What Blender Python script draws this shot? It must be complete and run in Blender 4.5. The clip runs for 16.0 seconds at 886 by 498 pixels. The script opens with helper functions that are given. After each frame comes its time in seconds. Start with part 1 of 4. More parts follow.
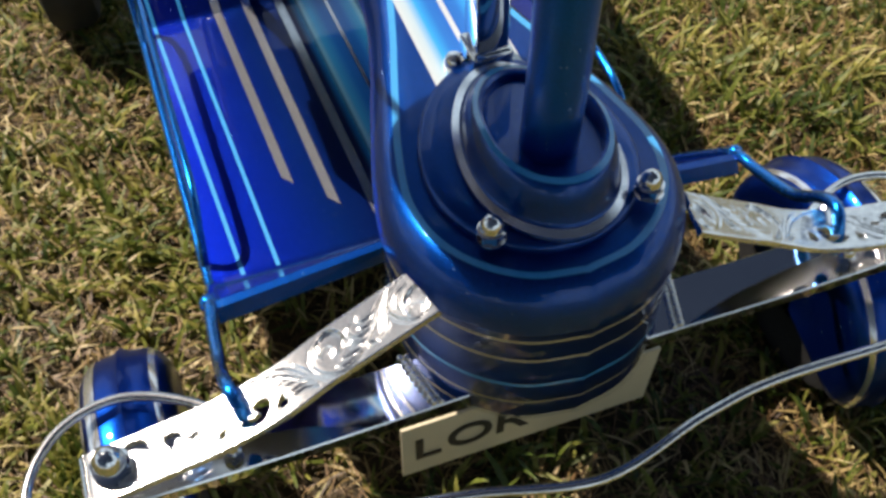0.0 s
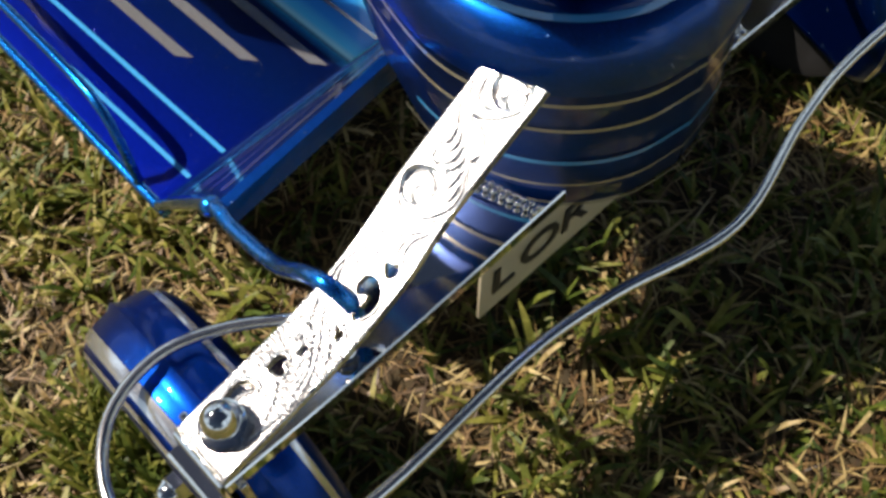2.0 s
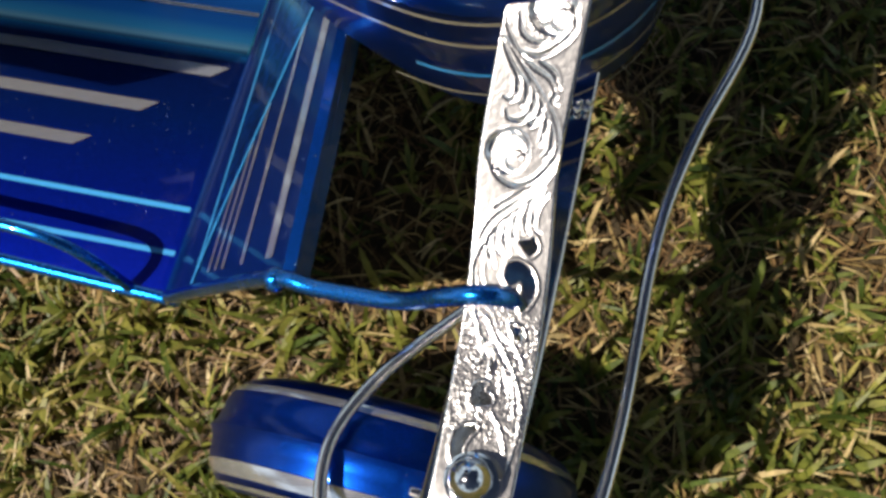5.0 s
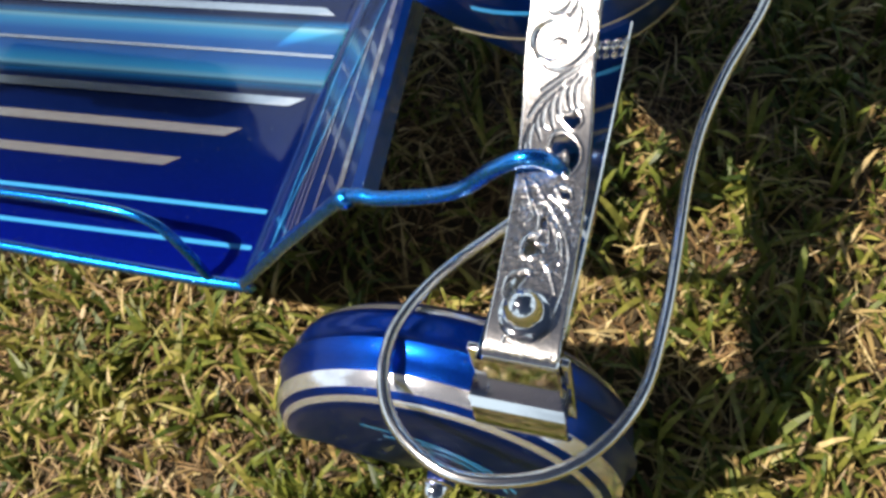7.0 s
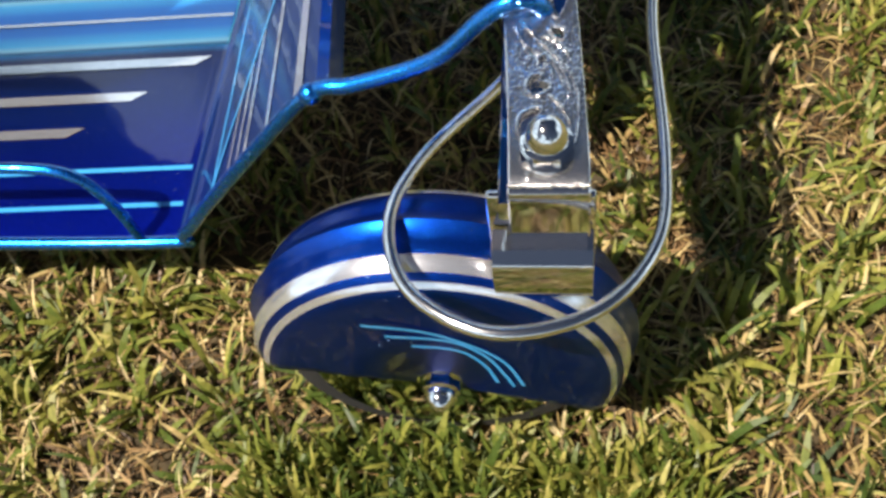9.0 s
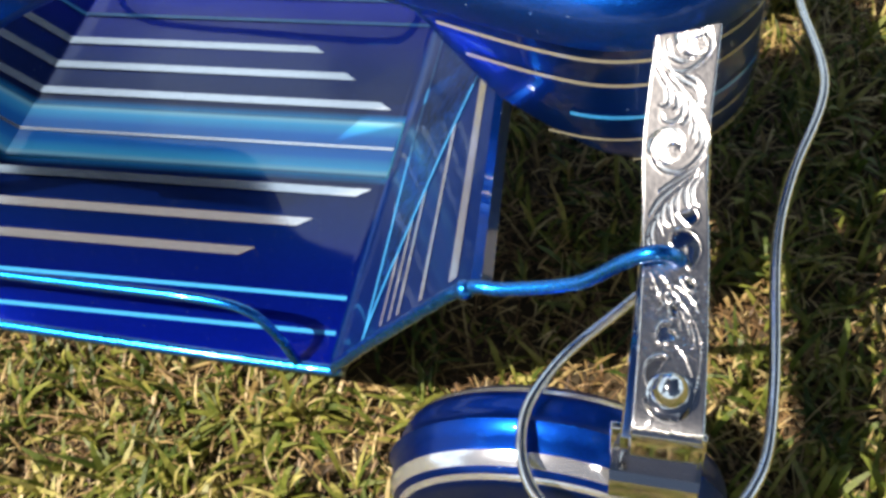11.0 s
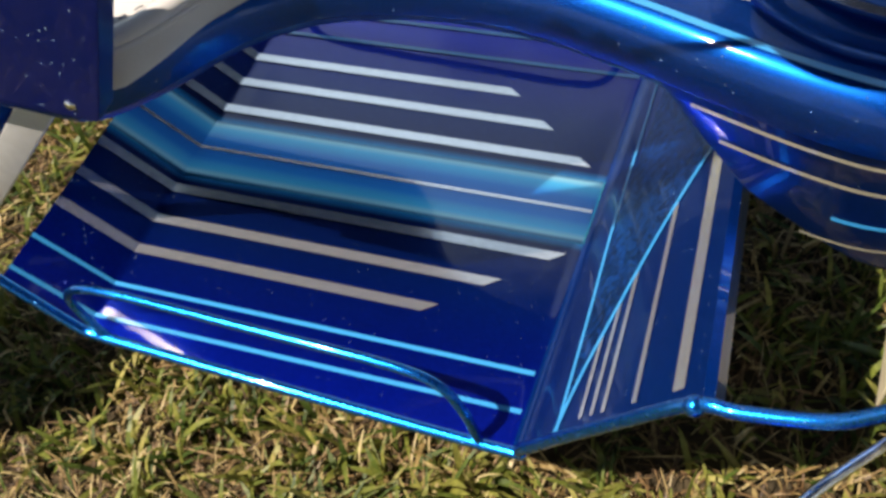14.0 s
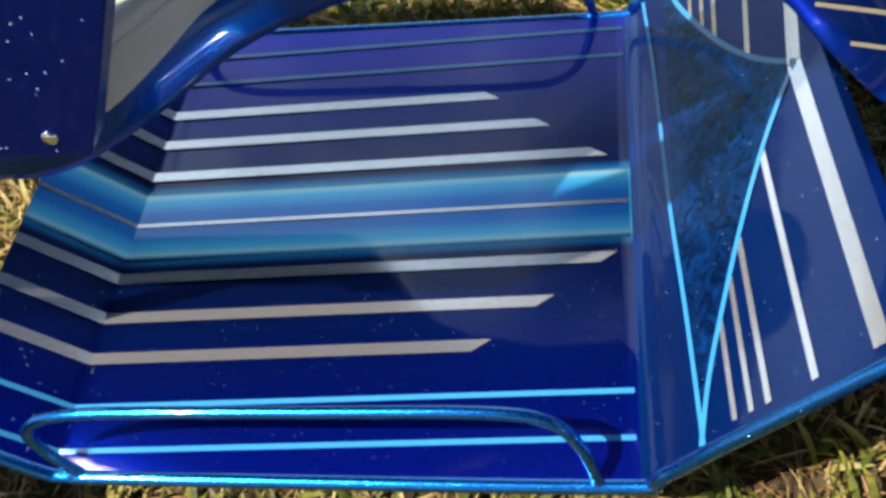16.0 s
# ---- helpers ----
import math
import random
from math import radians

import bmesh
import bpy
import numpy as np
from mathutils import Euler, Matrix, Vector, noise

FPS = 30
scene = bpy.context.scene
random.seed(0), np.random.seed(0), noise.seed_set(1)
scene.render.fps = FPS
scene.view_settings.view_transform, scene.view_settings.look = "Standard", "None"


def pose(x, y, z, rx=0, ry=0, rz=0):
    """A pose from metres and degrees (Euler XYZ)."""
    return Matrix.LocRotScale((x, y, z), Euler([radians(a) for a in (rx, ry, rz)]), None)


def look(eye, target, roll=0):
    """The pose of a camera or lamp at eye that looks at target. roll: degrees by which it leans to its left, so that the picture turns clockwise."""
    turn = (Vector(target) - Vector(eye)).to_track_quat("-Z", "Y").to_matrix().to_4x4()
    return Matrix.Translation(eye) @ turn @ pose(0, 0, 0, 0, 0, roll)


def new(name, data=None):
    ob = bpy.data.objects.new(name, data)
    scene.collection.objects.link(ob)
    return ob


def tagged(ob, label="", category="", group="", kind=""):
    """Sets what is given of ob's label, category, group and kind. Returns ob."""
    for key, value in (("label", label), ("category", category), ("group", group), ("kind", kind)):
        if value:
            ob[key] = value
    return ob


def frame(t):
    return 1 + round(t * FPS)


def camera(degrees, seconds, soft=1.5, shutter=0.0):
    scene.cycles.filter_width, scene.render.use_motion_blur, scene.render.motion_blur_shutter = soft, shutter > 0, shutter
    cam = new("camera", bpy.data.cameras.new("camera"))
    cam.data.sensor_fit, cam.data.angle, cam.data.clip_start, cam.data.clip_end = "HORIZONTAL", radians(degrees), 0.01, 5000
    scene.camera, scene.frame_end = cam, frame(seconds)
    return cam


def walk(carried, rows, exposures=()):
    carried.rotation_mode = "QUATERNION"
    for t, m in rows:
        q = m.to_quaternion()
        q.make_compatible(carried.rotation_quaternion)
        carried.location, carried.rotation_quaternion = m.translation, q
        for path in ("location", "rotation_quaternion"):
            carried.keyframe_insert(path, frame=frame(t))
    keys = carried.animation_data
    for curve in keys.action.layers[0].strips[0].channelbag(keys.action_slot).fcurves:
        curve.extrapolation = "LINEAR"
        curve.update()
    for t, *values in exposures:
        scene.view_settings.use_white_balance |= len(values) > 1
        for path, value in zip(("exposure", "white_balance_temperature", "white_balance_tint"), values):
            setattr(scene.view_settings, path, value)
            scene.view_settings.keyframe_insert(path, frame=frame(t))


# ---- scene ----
cam = camera(46.4, 16.0, 3.2)
PATH = [
    (0, (0.845, -0.174, 0.759), (-0.311, 0.231, -0.822), -0.6),
    (0.5, (0.832, -0.197, 0.746), (-0.238, 0.309, -0.866), -1.6),
    (1, (0.812, -0.234, 0.723), (-0.178, 0.326, -0.922), -3.7),
    (1.5, (0.778, -0.27, 0.695), (-0.094, 0.328, -1.003), -3.5),
    (2, (0.734, -0.281, 0.663), (-0.025, 0.335, -1.082), -4.7),
    (2.5, (0.686, -0.273, 0.637), (0.04, 0.381, -1.14), -7.6),
    (3, (0.647, -0.248, 0.638), (0.17, 0.29, -1.229), -12.5),
    (3.5, (0.632, -0.206, 0.65), (0.28, 0.269, -1.261), -11.7),
    (4, (0.613, -0.2, 0.67), (0.328, 0.241, -1.26), -12.9),
    (4.5, (0.599, -0.233, 0.672), (0.327, 0.219, -1.257), -16.1),
    (4.7, (0.595, -0.256, 0.671), (0.29, 0.221, -1.247), -18.2),
    (6.8, (0.655, -0.442, 0.637), (0.088, 0.506, -1.03), -17.6),
    (7, (0.641, -0.451, 0.637), (0.069, 0.495, -1.03), -18.0),
    (7.5, (0.614, -0.455, 0.628), (0.144, 0.495, -1.068), -12.4),
    (8, (0.605, -0.5, 0.589), (0.182, 0.545, -1.063), -16.6),
    (8.2, (0.599, -0.526, 0.573), (0.262, 0.571, -1.066), -14.1),
    (10.3, (0.524, -0.535, 0.623), (0.301, 0.611, -1.0), -9.0),
    (10.5, (0.533, -0.52, 0.647), (0.25, 0.623, -0.969), -9.8),
    (11, (0.55, -0.487, 0.697), (0.109, 0.596, -0.926), -11.9),
    (11.5, (0.558, -0.449, 0.734), (0.072, 0.631, -0.878), -13.1),
    (12, (0.545, -0.429, 0.772), (0.059, 0.67, -0.827), -12.4),
    (12.5, (0.533, -0.426, 0.8), (0.059, 0.695, -0.787), -11.7),
    (13, (0.51, -0.441, 0.801), (-0.015, 0.672, -0.775), -12.5),
    (13.5, (0.489, -0.476, 0.762), (-0.095, 0.585, -0.83), -14.6),
    (14, (0.464, -0.436, 0.695), (-0.155, 0.58, -0.912), -13.5),
    (14.5, (0.432, -0.418, 0.666), (-0.077, 0.578, -0.992), -11.0),
    (15, (0.389, -0.437, 0.651), (-0.045, 0.664, -0.961), -13.5),
    (15.5, (0.344, -0.427, 0.618), (0.021, 0.768, -0.954), -11.9),
    (16, (0.312, -0.433, 0.59), (0.0, 0.805, -0.95), -12.0),
]
EXPOSURE = [(t, e, 6900, 15) for t, e in ((0, 0.52), (3.0, 0.38), (4.7, 0.26), (6.8, 0.80), (8.2, 1.02), (10.3, 1.04), (11.0, 1.02), (12.5, 0.72), (13.0, 0.66), (14.5, 0.76), (16.0, 0.88))]
walk(cam, [(t, look(e, g, r)) for t, e, g, r in PATH], EXPOSURE)

# ---- light ----
SUN_AZ, SUN_EL = radians(222.0), radians(55.0)     # direction towards the sun, from +X anticlockwise
world = bpy.data.worlds.new("sky")
scene.world = world
world.use_nodes = True
_nt = world.node_tree
_sky = _nt.nodes.new("ShaderNodeTexSky")
_sky.sky_type, _sky.sun_disc = "NISHITA", False
_sky.sun_elevation, _sky.sun_rotation = SUN_EL, radians(90) - SUN_AZ
_nt.nodes["Background"].inputs[1].default_value = 0.0155
_sky.dust_density, _sky.air_density = 0.6, 1.0
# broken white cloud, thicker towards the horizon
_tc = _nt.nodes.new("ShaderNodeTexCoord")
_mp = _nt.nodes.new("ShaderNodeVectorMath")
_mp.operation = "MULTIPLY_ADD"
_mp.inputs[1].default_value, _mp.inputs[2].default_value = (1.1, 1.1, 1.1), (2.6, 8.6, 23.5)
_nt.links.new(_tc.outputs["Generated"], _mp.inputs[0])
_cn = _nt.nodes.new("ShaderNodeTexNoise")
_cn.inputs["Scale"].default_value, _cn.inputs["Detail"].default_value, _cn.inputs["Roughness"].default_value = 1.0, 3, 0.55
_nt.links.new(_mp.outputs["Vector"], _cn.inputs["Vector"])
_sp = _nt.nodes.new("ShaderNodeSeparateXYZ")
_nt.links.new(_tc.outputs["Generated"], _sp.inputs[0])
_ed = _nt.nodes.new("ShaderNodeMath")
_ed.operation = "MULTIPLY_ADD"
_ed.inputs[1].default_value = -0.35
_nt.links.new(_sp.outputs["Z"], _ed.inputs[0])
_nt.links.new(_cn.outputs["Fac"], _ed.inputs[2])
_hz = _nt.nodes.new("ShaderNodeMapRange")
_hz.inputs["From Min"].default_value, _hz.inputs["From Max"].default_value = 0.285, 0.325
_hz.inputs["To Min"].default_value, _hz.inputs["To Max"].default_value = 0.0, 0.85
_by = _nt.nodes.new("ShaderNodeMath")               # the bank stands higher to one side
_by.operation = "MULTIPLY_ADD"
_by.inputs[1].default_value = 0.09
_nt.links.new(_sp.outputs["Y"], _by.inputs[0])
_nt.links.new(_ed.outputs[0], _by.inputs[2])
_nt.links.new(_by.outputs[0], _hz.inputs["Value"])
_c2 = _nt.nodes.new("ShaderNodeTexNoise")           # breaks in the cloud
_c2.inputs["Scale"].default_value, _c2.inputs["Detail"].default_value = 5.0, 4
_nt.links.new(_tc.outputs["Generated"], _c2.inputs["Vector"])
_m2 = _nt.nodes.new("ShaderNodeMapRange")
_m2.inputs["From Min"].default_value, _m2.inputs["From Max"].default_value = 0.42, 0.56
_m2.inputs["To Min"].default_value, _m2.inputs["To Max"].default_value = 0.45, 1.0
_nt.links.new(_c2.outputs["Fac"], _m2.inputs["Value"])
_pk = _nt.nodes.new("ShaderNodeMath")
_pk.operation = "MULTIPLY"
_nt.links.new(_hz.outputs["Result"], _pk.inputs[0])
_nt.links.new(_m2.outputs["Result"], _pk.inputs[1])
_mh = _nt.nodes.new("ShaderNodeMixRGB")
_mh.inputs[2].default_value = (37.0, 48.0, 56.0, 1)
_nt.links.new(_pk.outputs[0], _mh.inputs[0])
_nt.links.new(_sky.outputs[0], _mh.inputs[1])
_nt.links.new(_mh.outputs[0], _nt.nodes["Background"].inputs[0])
_sun = bpy.data.lights.new("sun", "SUN")
_sun.energy, _sun.angle, _sun.color = 5.0, radians(0.6), (1.0, 0.94, 0.84)
sun = new("sun", _sun)
_d = Vector((math.cos(SUN_EL) * math.cos(SUN_AZ), math.cos(SUN_EL) * math.sin(SUN_AZ), math.sin(SUN_EL)))
sun.matrix_world = look(_d * 5, (0, 0, 0))


# ---- materials ----
def mat(name, color, rough=0.5, metal=0.0, coat=0.0, var=0.0, scale=40.0, bump=0.0, bscale=200.0):
    m = bpy.data.materials.new(name)
    m.use_nodes = True
    nt = m.node_tree
    b = nt.nodes["Principled BSDF"]
    b.inputs["Base Color"].default_value = (*color, 1)
    b.inputs["Roughness"].default_value = rough
    b.inputs["Metallic"].default_value = metal
    b.inputs["Coat Weight"].default_value = coat
    b.inputs["Coat Roughness"].default_value = 0.05
    tc = nt.nodes.new("ShaderNodeTexCoord")
    if var > 0:
        n = nt.nodes.new("ShaderNodeTexNoise")
        n.inputs["Scale"].default_value, n.inputs["Detail"].default_value = scale, 5
        nt.links.new(tc.outputs["Object"], n.inputs["Vector"])
        r = nt.nodes.new("ShaderNodeValToRGB")
        r.color_ramp.elements[0].position, r.color_ramp.elements[1].position = 0.3, 0.7
        r.color_ramp.elements[0].color = (*[c * (1 - var) for c in color], 1)
        r.color_ramp.elements[1].color = (*[min(1, c * (1 + var)) for c in color], 1)
        nt.links.new(n.outputs["Fac"], r.inputs["Fac"])
        nt.links.new(r.outputs["Color"], b.inputs["Base Color"])
    if bump > 0:
        n = nt.nodes.new("ShaderNodeTexNoise")
        n.inputs["Scale"].default_value, n.inputs["Detail"].default_value = bscale, 3
        nt.links.new(tc.outputs["Object"], n.inputs["Vector"])
        bp = nt.nodes.new("ShaderNodeBump")
        bp.inputs["Strength"].default_value, bp.inputs["Distance"].default_value = bump, 0.001
        nt.links.new(n.outputs["Fac"], bp.inputs["Height"])
        nt.links.new(bp.outputs["Normal"], b.inputs["Normal"])
    return m


def candy(name, color, metal=0.92, rough=0.40, flake=1.0, coat=1.0, ior=1.43):
    """Metal-flake candy paint: a metallic base whose flakes tilt and tint at random, under clear lacquer."""
    m = mat(name, color, rough, metal, coat)
    nt = m.node_tree
    b = nt.nodes["Principled BSDF"]
    tc = nt.nodes.new("ShaderNodeTexCoord")
    v = nt.nodes.new("ShaderNodeTexVoronoi")
    v.inputs["Scale"].default_value = 1300
    nt.links.new(tc.outputs["Object"], v.inputs["Vector"])
    hsv = nt.nodes.new("ShaderNodeHueSaturation")
    sep = nt.nodes.new("ShaderNodeSeparateColor")
    nt.links.new(v.outputs["Color"], sep.inputs["Color"])
    mr = nt.nodes.new("ShaderNodeMapRange")
    mr.inputs["To Min"].default_value, mr.inputs["To Max"].default_value = 0.6, 1.5
    nt.links.new(sep.outputs[0], mr.inputs["Value"])
    nt.links.new(mr.outputs["Result"], hsv.inputs["Value"])
    hsv.inputs["Color"].default_value = (*color, 1)
    nt.links.new(hsv.outputs["Color"], b.inputs["Base Color"])
    vb = nt.nodes.new("ShaderNodeBump")
    vb.inputs["Strength"].default_value, vb.inputs["Distance"].default_value = 0.25 * flake, 0.0004
    nt.links.new(sep.outputs[1], vb.inputs["Height"])
    # sparse large flakes, each tilted its own way
    v2 = nt.nodes.new("ShaderNodeTexVoronoi")
    v2.inputs["Scale"].default_value = 420
    nt.links.new(tc.outputs["Object"], v2.inputs["Vector"])
    s2 = nt.nodes.new("ShaderNodeSeparateColor")
    nt.links.new(v2.outputs["Color"], s2.inputs["Color"])
    gt = nt.nodes.new("ShaderNodeMath")
    gt.operation = "GREATER_THAN"
    gt.inputs[1].default_value = 0.955
    nt.links.new(s2.outputs[2], gt.inputs[0])
    lt = nt.nodes.new("ShaderNodeMath")
    lt.operation = "LESS_THAN"
    lt.inputs[1].default_value = 0.20
    nt.links.new(v2.outputs["Distance"], lt.inputs[0])
    mk = nt.nodes.new("ShaderNodeMath")
    mk.operation = "MULTIPLY"
    nt.links.new(gt.outputs[0], mk.inputs[0])
    nt.links.new(lt.outputs[0], mk.inputs[1])
    off = nt.nodes.new("ShaderNodeVectorMath")
    off.operation = "SUBTRACT"
    off.inputs[1].default_value = (0.5, 0.5, 0.5)
    nt.links.new(v2.outputs["Color"], off.inputs[0])
    sc = nt.nodes.new("ShaderNodeVectorMath")
    sc.operation = "SCALE"
    nt.links.new(off.outputs[0], sc.inputs[0])
    nt.links.new(mk.outputs[0], sc.inputs["Scale"])
    ad = nt.nodes.new("ShaderNodeVectorMath")
    nt.links.new(sc.outputs[0], ad.inputs[0])
    nt.links.new(vb.outputs["Normal"], ad.inputs[1])
    nm = nt.nodes.new("ShaderNodeVectorMath")
    nm.operation = "NORMALIZE"
    nt.links.new(ad.outputs[0], nm.inputs[0])
    nt.links.new(nm.outputs[0], b.inputs["Normal"])
    mc = nt.nodes.new("ShaderNodeMixRGB")
    mc.inputs[2].default_value = (0.45, 0.68, 0.95, 1)
    nt.links.new(mk.outputs[0], mc.inputs[0])
    nt.links.new(hsv.outputs["Color"], mc.inputs[1])
    nt.links.new(mc.outputs[0], b.inputs["Base Color"])
    ro = nt.nodes.new("ShaderNodeMapRange")
    ro.inputs["To Min"].default_value, ro.inputs["To Max"].default_value = rough, 0.12
    nt.links.new(mk.outputs[0], ro.inputs["Value"])
    nt.links.new(ro.outputs["Result"], b.inputs["Roughness"])
    b.inputs["Coat IOR"].default_value = ior
    b.inputs["Specular IOR Level"].default_value = 0.05
    # fine sanding waves in the lacquer
    w = nt.nodes.new("ShaderNodeTexNoise")
    w.inputs["Scale"].default_value = 35
    nt.links.new(tc.outputs["Object"], w.inputs["Vector"])
    cb = nt.nodes.new("ShaderNodeBump")
    cb.inputs["Strength"].default_value, cb.inputs["Distance"].default_value = 0.15, 0.001
    nt.links.new(w.outputs["Fac"], cb.inputs["Height"])
    nt.links.new(cb.outputs["Normal"], b.inputs["Coat Normal"])
    # bright under-layer of aligned flakes: a narrower, greener lobe
    f = nt.nodes.new("ShaderNodeBsdfPrincipled")
    f.inputs["Base Color"].default_value = (color[0], min(1.0, color[1] * 6.5), min(1.0, color[2] * 2.5), 1)
    f.inputs["Metallic"].default_value, f.inputs["Roughness"].default_value = 1.0, rough * 0.72
    f.inputs["Coat Weight"].default_value, f.inputs["Coat Roughness"].default_value, f.inputs["Coat IOR"].default_value = coat, 0.05, ior
    nt.links.new(nm.outputs[0], f.inputs["Normal"])
    nt.links.new(cb.outputs["Normal"], f.inputs["Coat Normal"])
    mxs = nt.nodes.new("ShaderNodeMixShader")
    mxs.inputs[0].default_value = 0.46
    nt.links.new(b.outputs[0], mxs.inputs[1])
    nt.links.new(f.outputs[0], mxs.inputs[2])
    nt.links.new(mxs.outputs[0], nt.nodes["Material Output"].inputs[0])
    return m


BLUE = candy("candy_blue", (0.0001, 0.014, 0.15), 0.80, rough=0.50, coat=0.75)
FENDER = candy("fender_blue", (0.0002, 0.011, 0.16), 0.85, rough=0.42, coat=0.3)
PANEL = candy("panel_blue", (0.001, 0.006, 0.13), 0.35, 0.4, 1.0, 0.3)
NAVY = candy("navy_flake", (0.003, 0.006, 0.05), 0.8)
MARBLE = candy("marbled_blue", (0.001, 0.02, 0.12), 0.7, 0.3, 1.0, 0.4)
_n = MARBLE.node_tree
_v = _n.nodes.new("ShaderNodeTexNoise")
_v.inputs["Scale"].default_value, _v.inputs["Detail"].default_value, _v.inputs["Distortion"].default_value = 90, 7, 1.5
_c = _n.nodes.new("ShaderNodeTexCoord")
_n.links.new(_c.outputs["Object"], _v.inputs["Vector"])
_r = _n.nodes.new("ShaderNodeValToRGB")
_r.color_ramp.elements[0].position, _r.color_ramp.elements[0].color = 0.40, (0.0004, 0.010, 0.09, 1)
_r.color_ramp.elements[1].position, _r.color_ramp.elements[1].color = 0.70, (0.001, 0.10, 0.48, 1)
_n.links.new(_v.outputs["Fac"], _r.inputs["Fac"])
_n.links.new(_r.outputs["Color"], [q for q in _n.nodes if q.bl_idname == "ShaderNodeHueSaturation"][0].inputs["Color"])
ROD = candy("candy_blue_rod", (0.001, 0.055, 0.36), 0.9, 0.3, 0.5)
COL = candy("column_blue", (0.001, 0.030, 0.26), 0.4, 0.5, 0.3, 0.4)
WHITE = mat("silver_white_stripe", (0.71, 0.74, 0.80), 0.17, 0.85, 1.0, 0.06, 300)
BEIGE = mat("champagne_stripe", (0.46, 0.42, 0.25), 0.35, 0.3, 1.0, 0.08, 300)
SILVER = mat("silver_gilt_stripe", (0.42, 0.40, 0.30), 0.35, 0.4, 1.0, 0.08, 300)
CYAN = mat("cyan_stripe", (0.03, 0.30, 0.66), 0.35, 0.1, 1.0, 0.05, 300)
CHROME = mat("chrome", (0.80, 0.80, 0.80), 0.06, 1.0, 0.0, 0.04, 25, 0.05, 60)
ARMCHROME = mat("engraved_chrome", (0.82, 0.82, 0.82), 0.215, 1.0, 0.0, 0.06, 120, 0.10, 420)
RODCHROME = mat("satin_chrome_rod", (0.80, 0.80, 0.80), 0.15, 1.0, 0.0, 0.05, 40, 0.08, 90)
STEEL = mat("steel", (0.62, 0.60, 0.57), 0.22, 1.0, 0.0, 0.12, 60)
TRAY = mat("tray_navy", (0.008, 0.006, 0.045), 0.13, 0.0, 0.0, 0.75, 70)
TRAY.node_tree.nodes["Principled BSDF"].inputs["IOR"].default_value = 1.3
SATIN = mat("satin_steel", (0.82, 0.82, 0.80), 0.42, 0.7, 0.0, 0.05, 80)
PLATE = mat("plate_cream", (0.62, 0.55, 0.38), 0.5, 0, 0.3, 0.06, 30)
INK = mat("black_letters", (0.02, 0.02, 0.02), 0.5)
TYRE = mat("tyre_rubber", (0.015, 0.015, 0.016), 0.7, 0, 0, 0.3, 90)
VINYLB = mat("light_blue_vinyl", (0.16, 0.37, 0.64), 0.45, 0, 0.1, 0.05, 30, 0.25, 900)
VINYLW = mat("pearl_grey_vinyl", (0.55, 0.53, 0.505), 0.45, 0, 0.1, 0.06, 30, 0.25, 900)
THREAD = mat("stitching", (0.30, 0.30, 0.30), 0.8)
SOIL = mat("soil_thatch", (0.045, 0.032, 0.014), 0.95, 0, 0, 0.5, 60, 1.0, 120)


# ---- mesh helpers ----
def part(name, bm, material, parent=None, label="", smooth=True):
    me = bpy.data.meshes.new(name)
    bm.normal_update()
    bm.to_mesh(me)
    bm.free()
    mats = material if isinstance(material, (list, tuple)) else [material]
    for m in mats:
        me.materials.append(m)
    if smooth:
        me.polygons.foreach_set("use_smooth", [True] * len(me.polygons))
        me.set_sharp_from_angle(angle=radians(38))
    ob = new(name, me)
    ob.parent = parent
    if label:
        tagged(ob, label)
    return ob


def thing(name, label, category, group="", kind=""):
    ob = new(name)
    ob.empty_display_size = 0.05
    return tagged(ob, label, category, group, kind)


def grid(bm, rows, close_u=False, close_v=False, mi=0):
    """Quads between rows of points; returns the vertex rows."""
    vs = [[bm.verts.new(p) for p in r] for r in rows]
    n, k = len(vs), len(vs[0])
    for i in range(n if close_v else n - 1):
        for j in range(k if close_u else k - 1):
            a, b = vs[i], vs[(i + 1) % n]
            f = bm.faces.new((a[j], a[(j + 1) % k], b[(j + 1) % k], b[j]))
            f.material_index = mi
    return vs


def smooth_path(pts, n=8, closed=False):
    """Catmull-Rom through the points."""
    P = [Vector(p) for p in pts]
    out = []
    m = len(P)
    for i in range(m if closed else m - 1):
        a, b = P[i], P[(i + 1) % m]
        p0 = P[i - 1] if (i or closed) else a * 2 - b
        p3 = P[(i + 2) % m] if (closed or i + 2 < m) else b * 2 - a
        for k in range(n):
            t = k / n
            out.append(0.5 * (2 * a + (b - p0) * t + (2 * p0 - 5 * a + 4 * b - p3) * t * t + (3 * a - p0 - 3 * b + p3) * t ** 3))
    if not closed:
        out.append(P[-1])
    return out


def tube(bm, path, r, seg=12, caps=True, mi=0):
    path = [Vector(p) for p in path]
    rows = []
    n = len(path)
    prev = None
    for i, p in enumerate(path):
        d = (path[min(i + 1, n - 1)] - path[max(i - 1, 0)]).normalized()
        if prev is None:
            u = d.orthogonal().normalized()
        else:
            u = (prev - d * prev.dot(d)).normalized()
        prev = u
        v = d.cross(u)
        rr = r(i / (n - 1)) if callable(r) else r
        rows.append([p + (u * math.cos(2 * math.pi * k / seg) + v * math.sin(2 * math.pi * k / seg)) * rr for k in range(seg)])
    vs = grid(bm, rows, close_u=True, mi=mi)
    if caps:
        bm.faces.new(list(reversed(vs[0]))).material_index = mi
        bm.faces.new(vs[-1]).material_index = mi


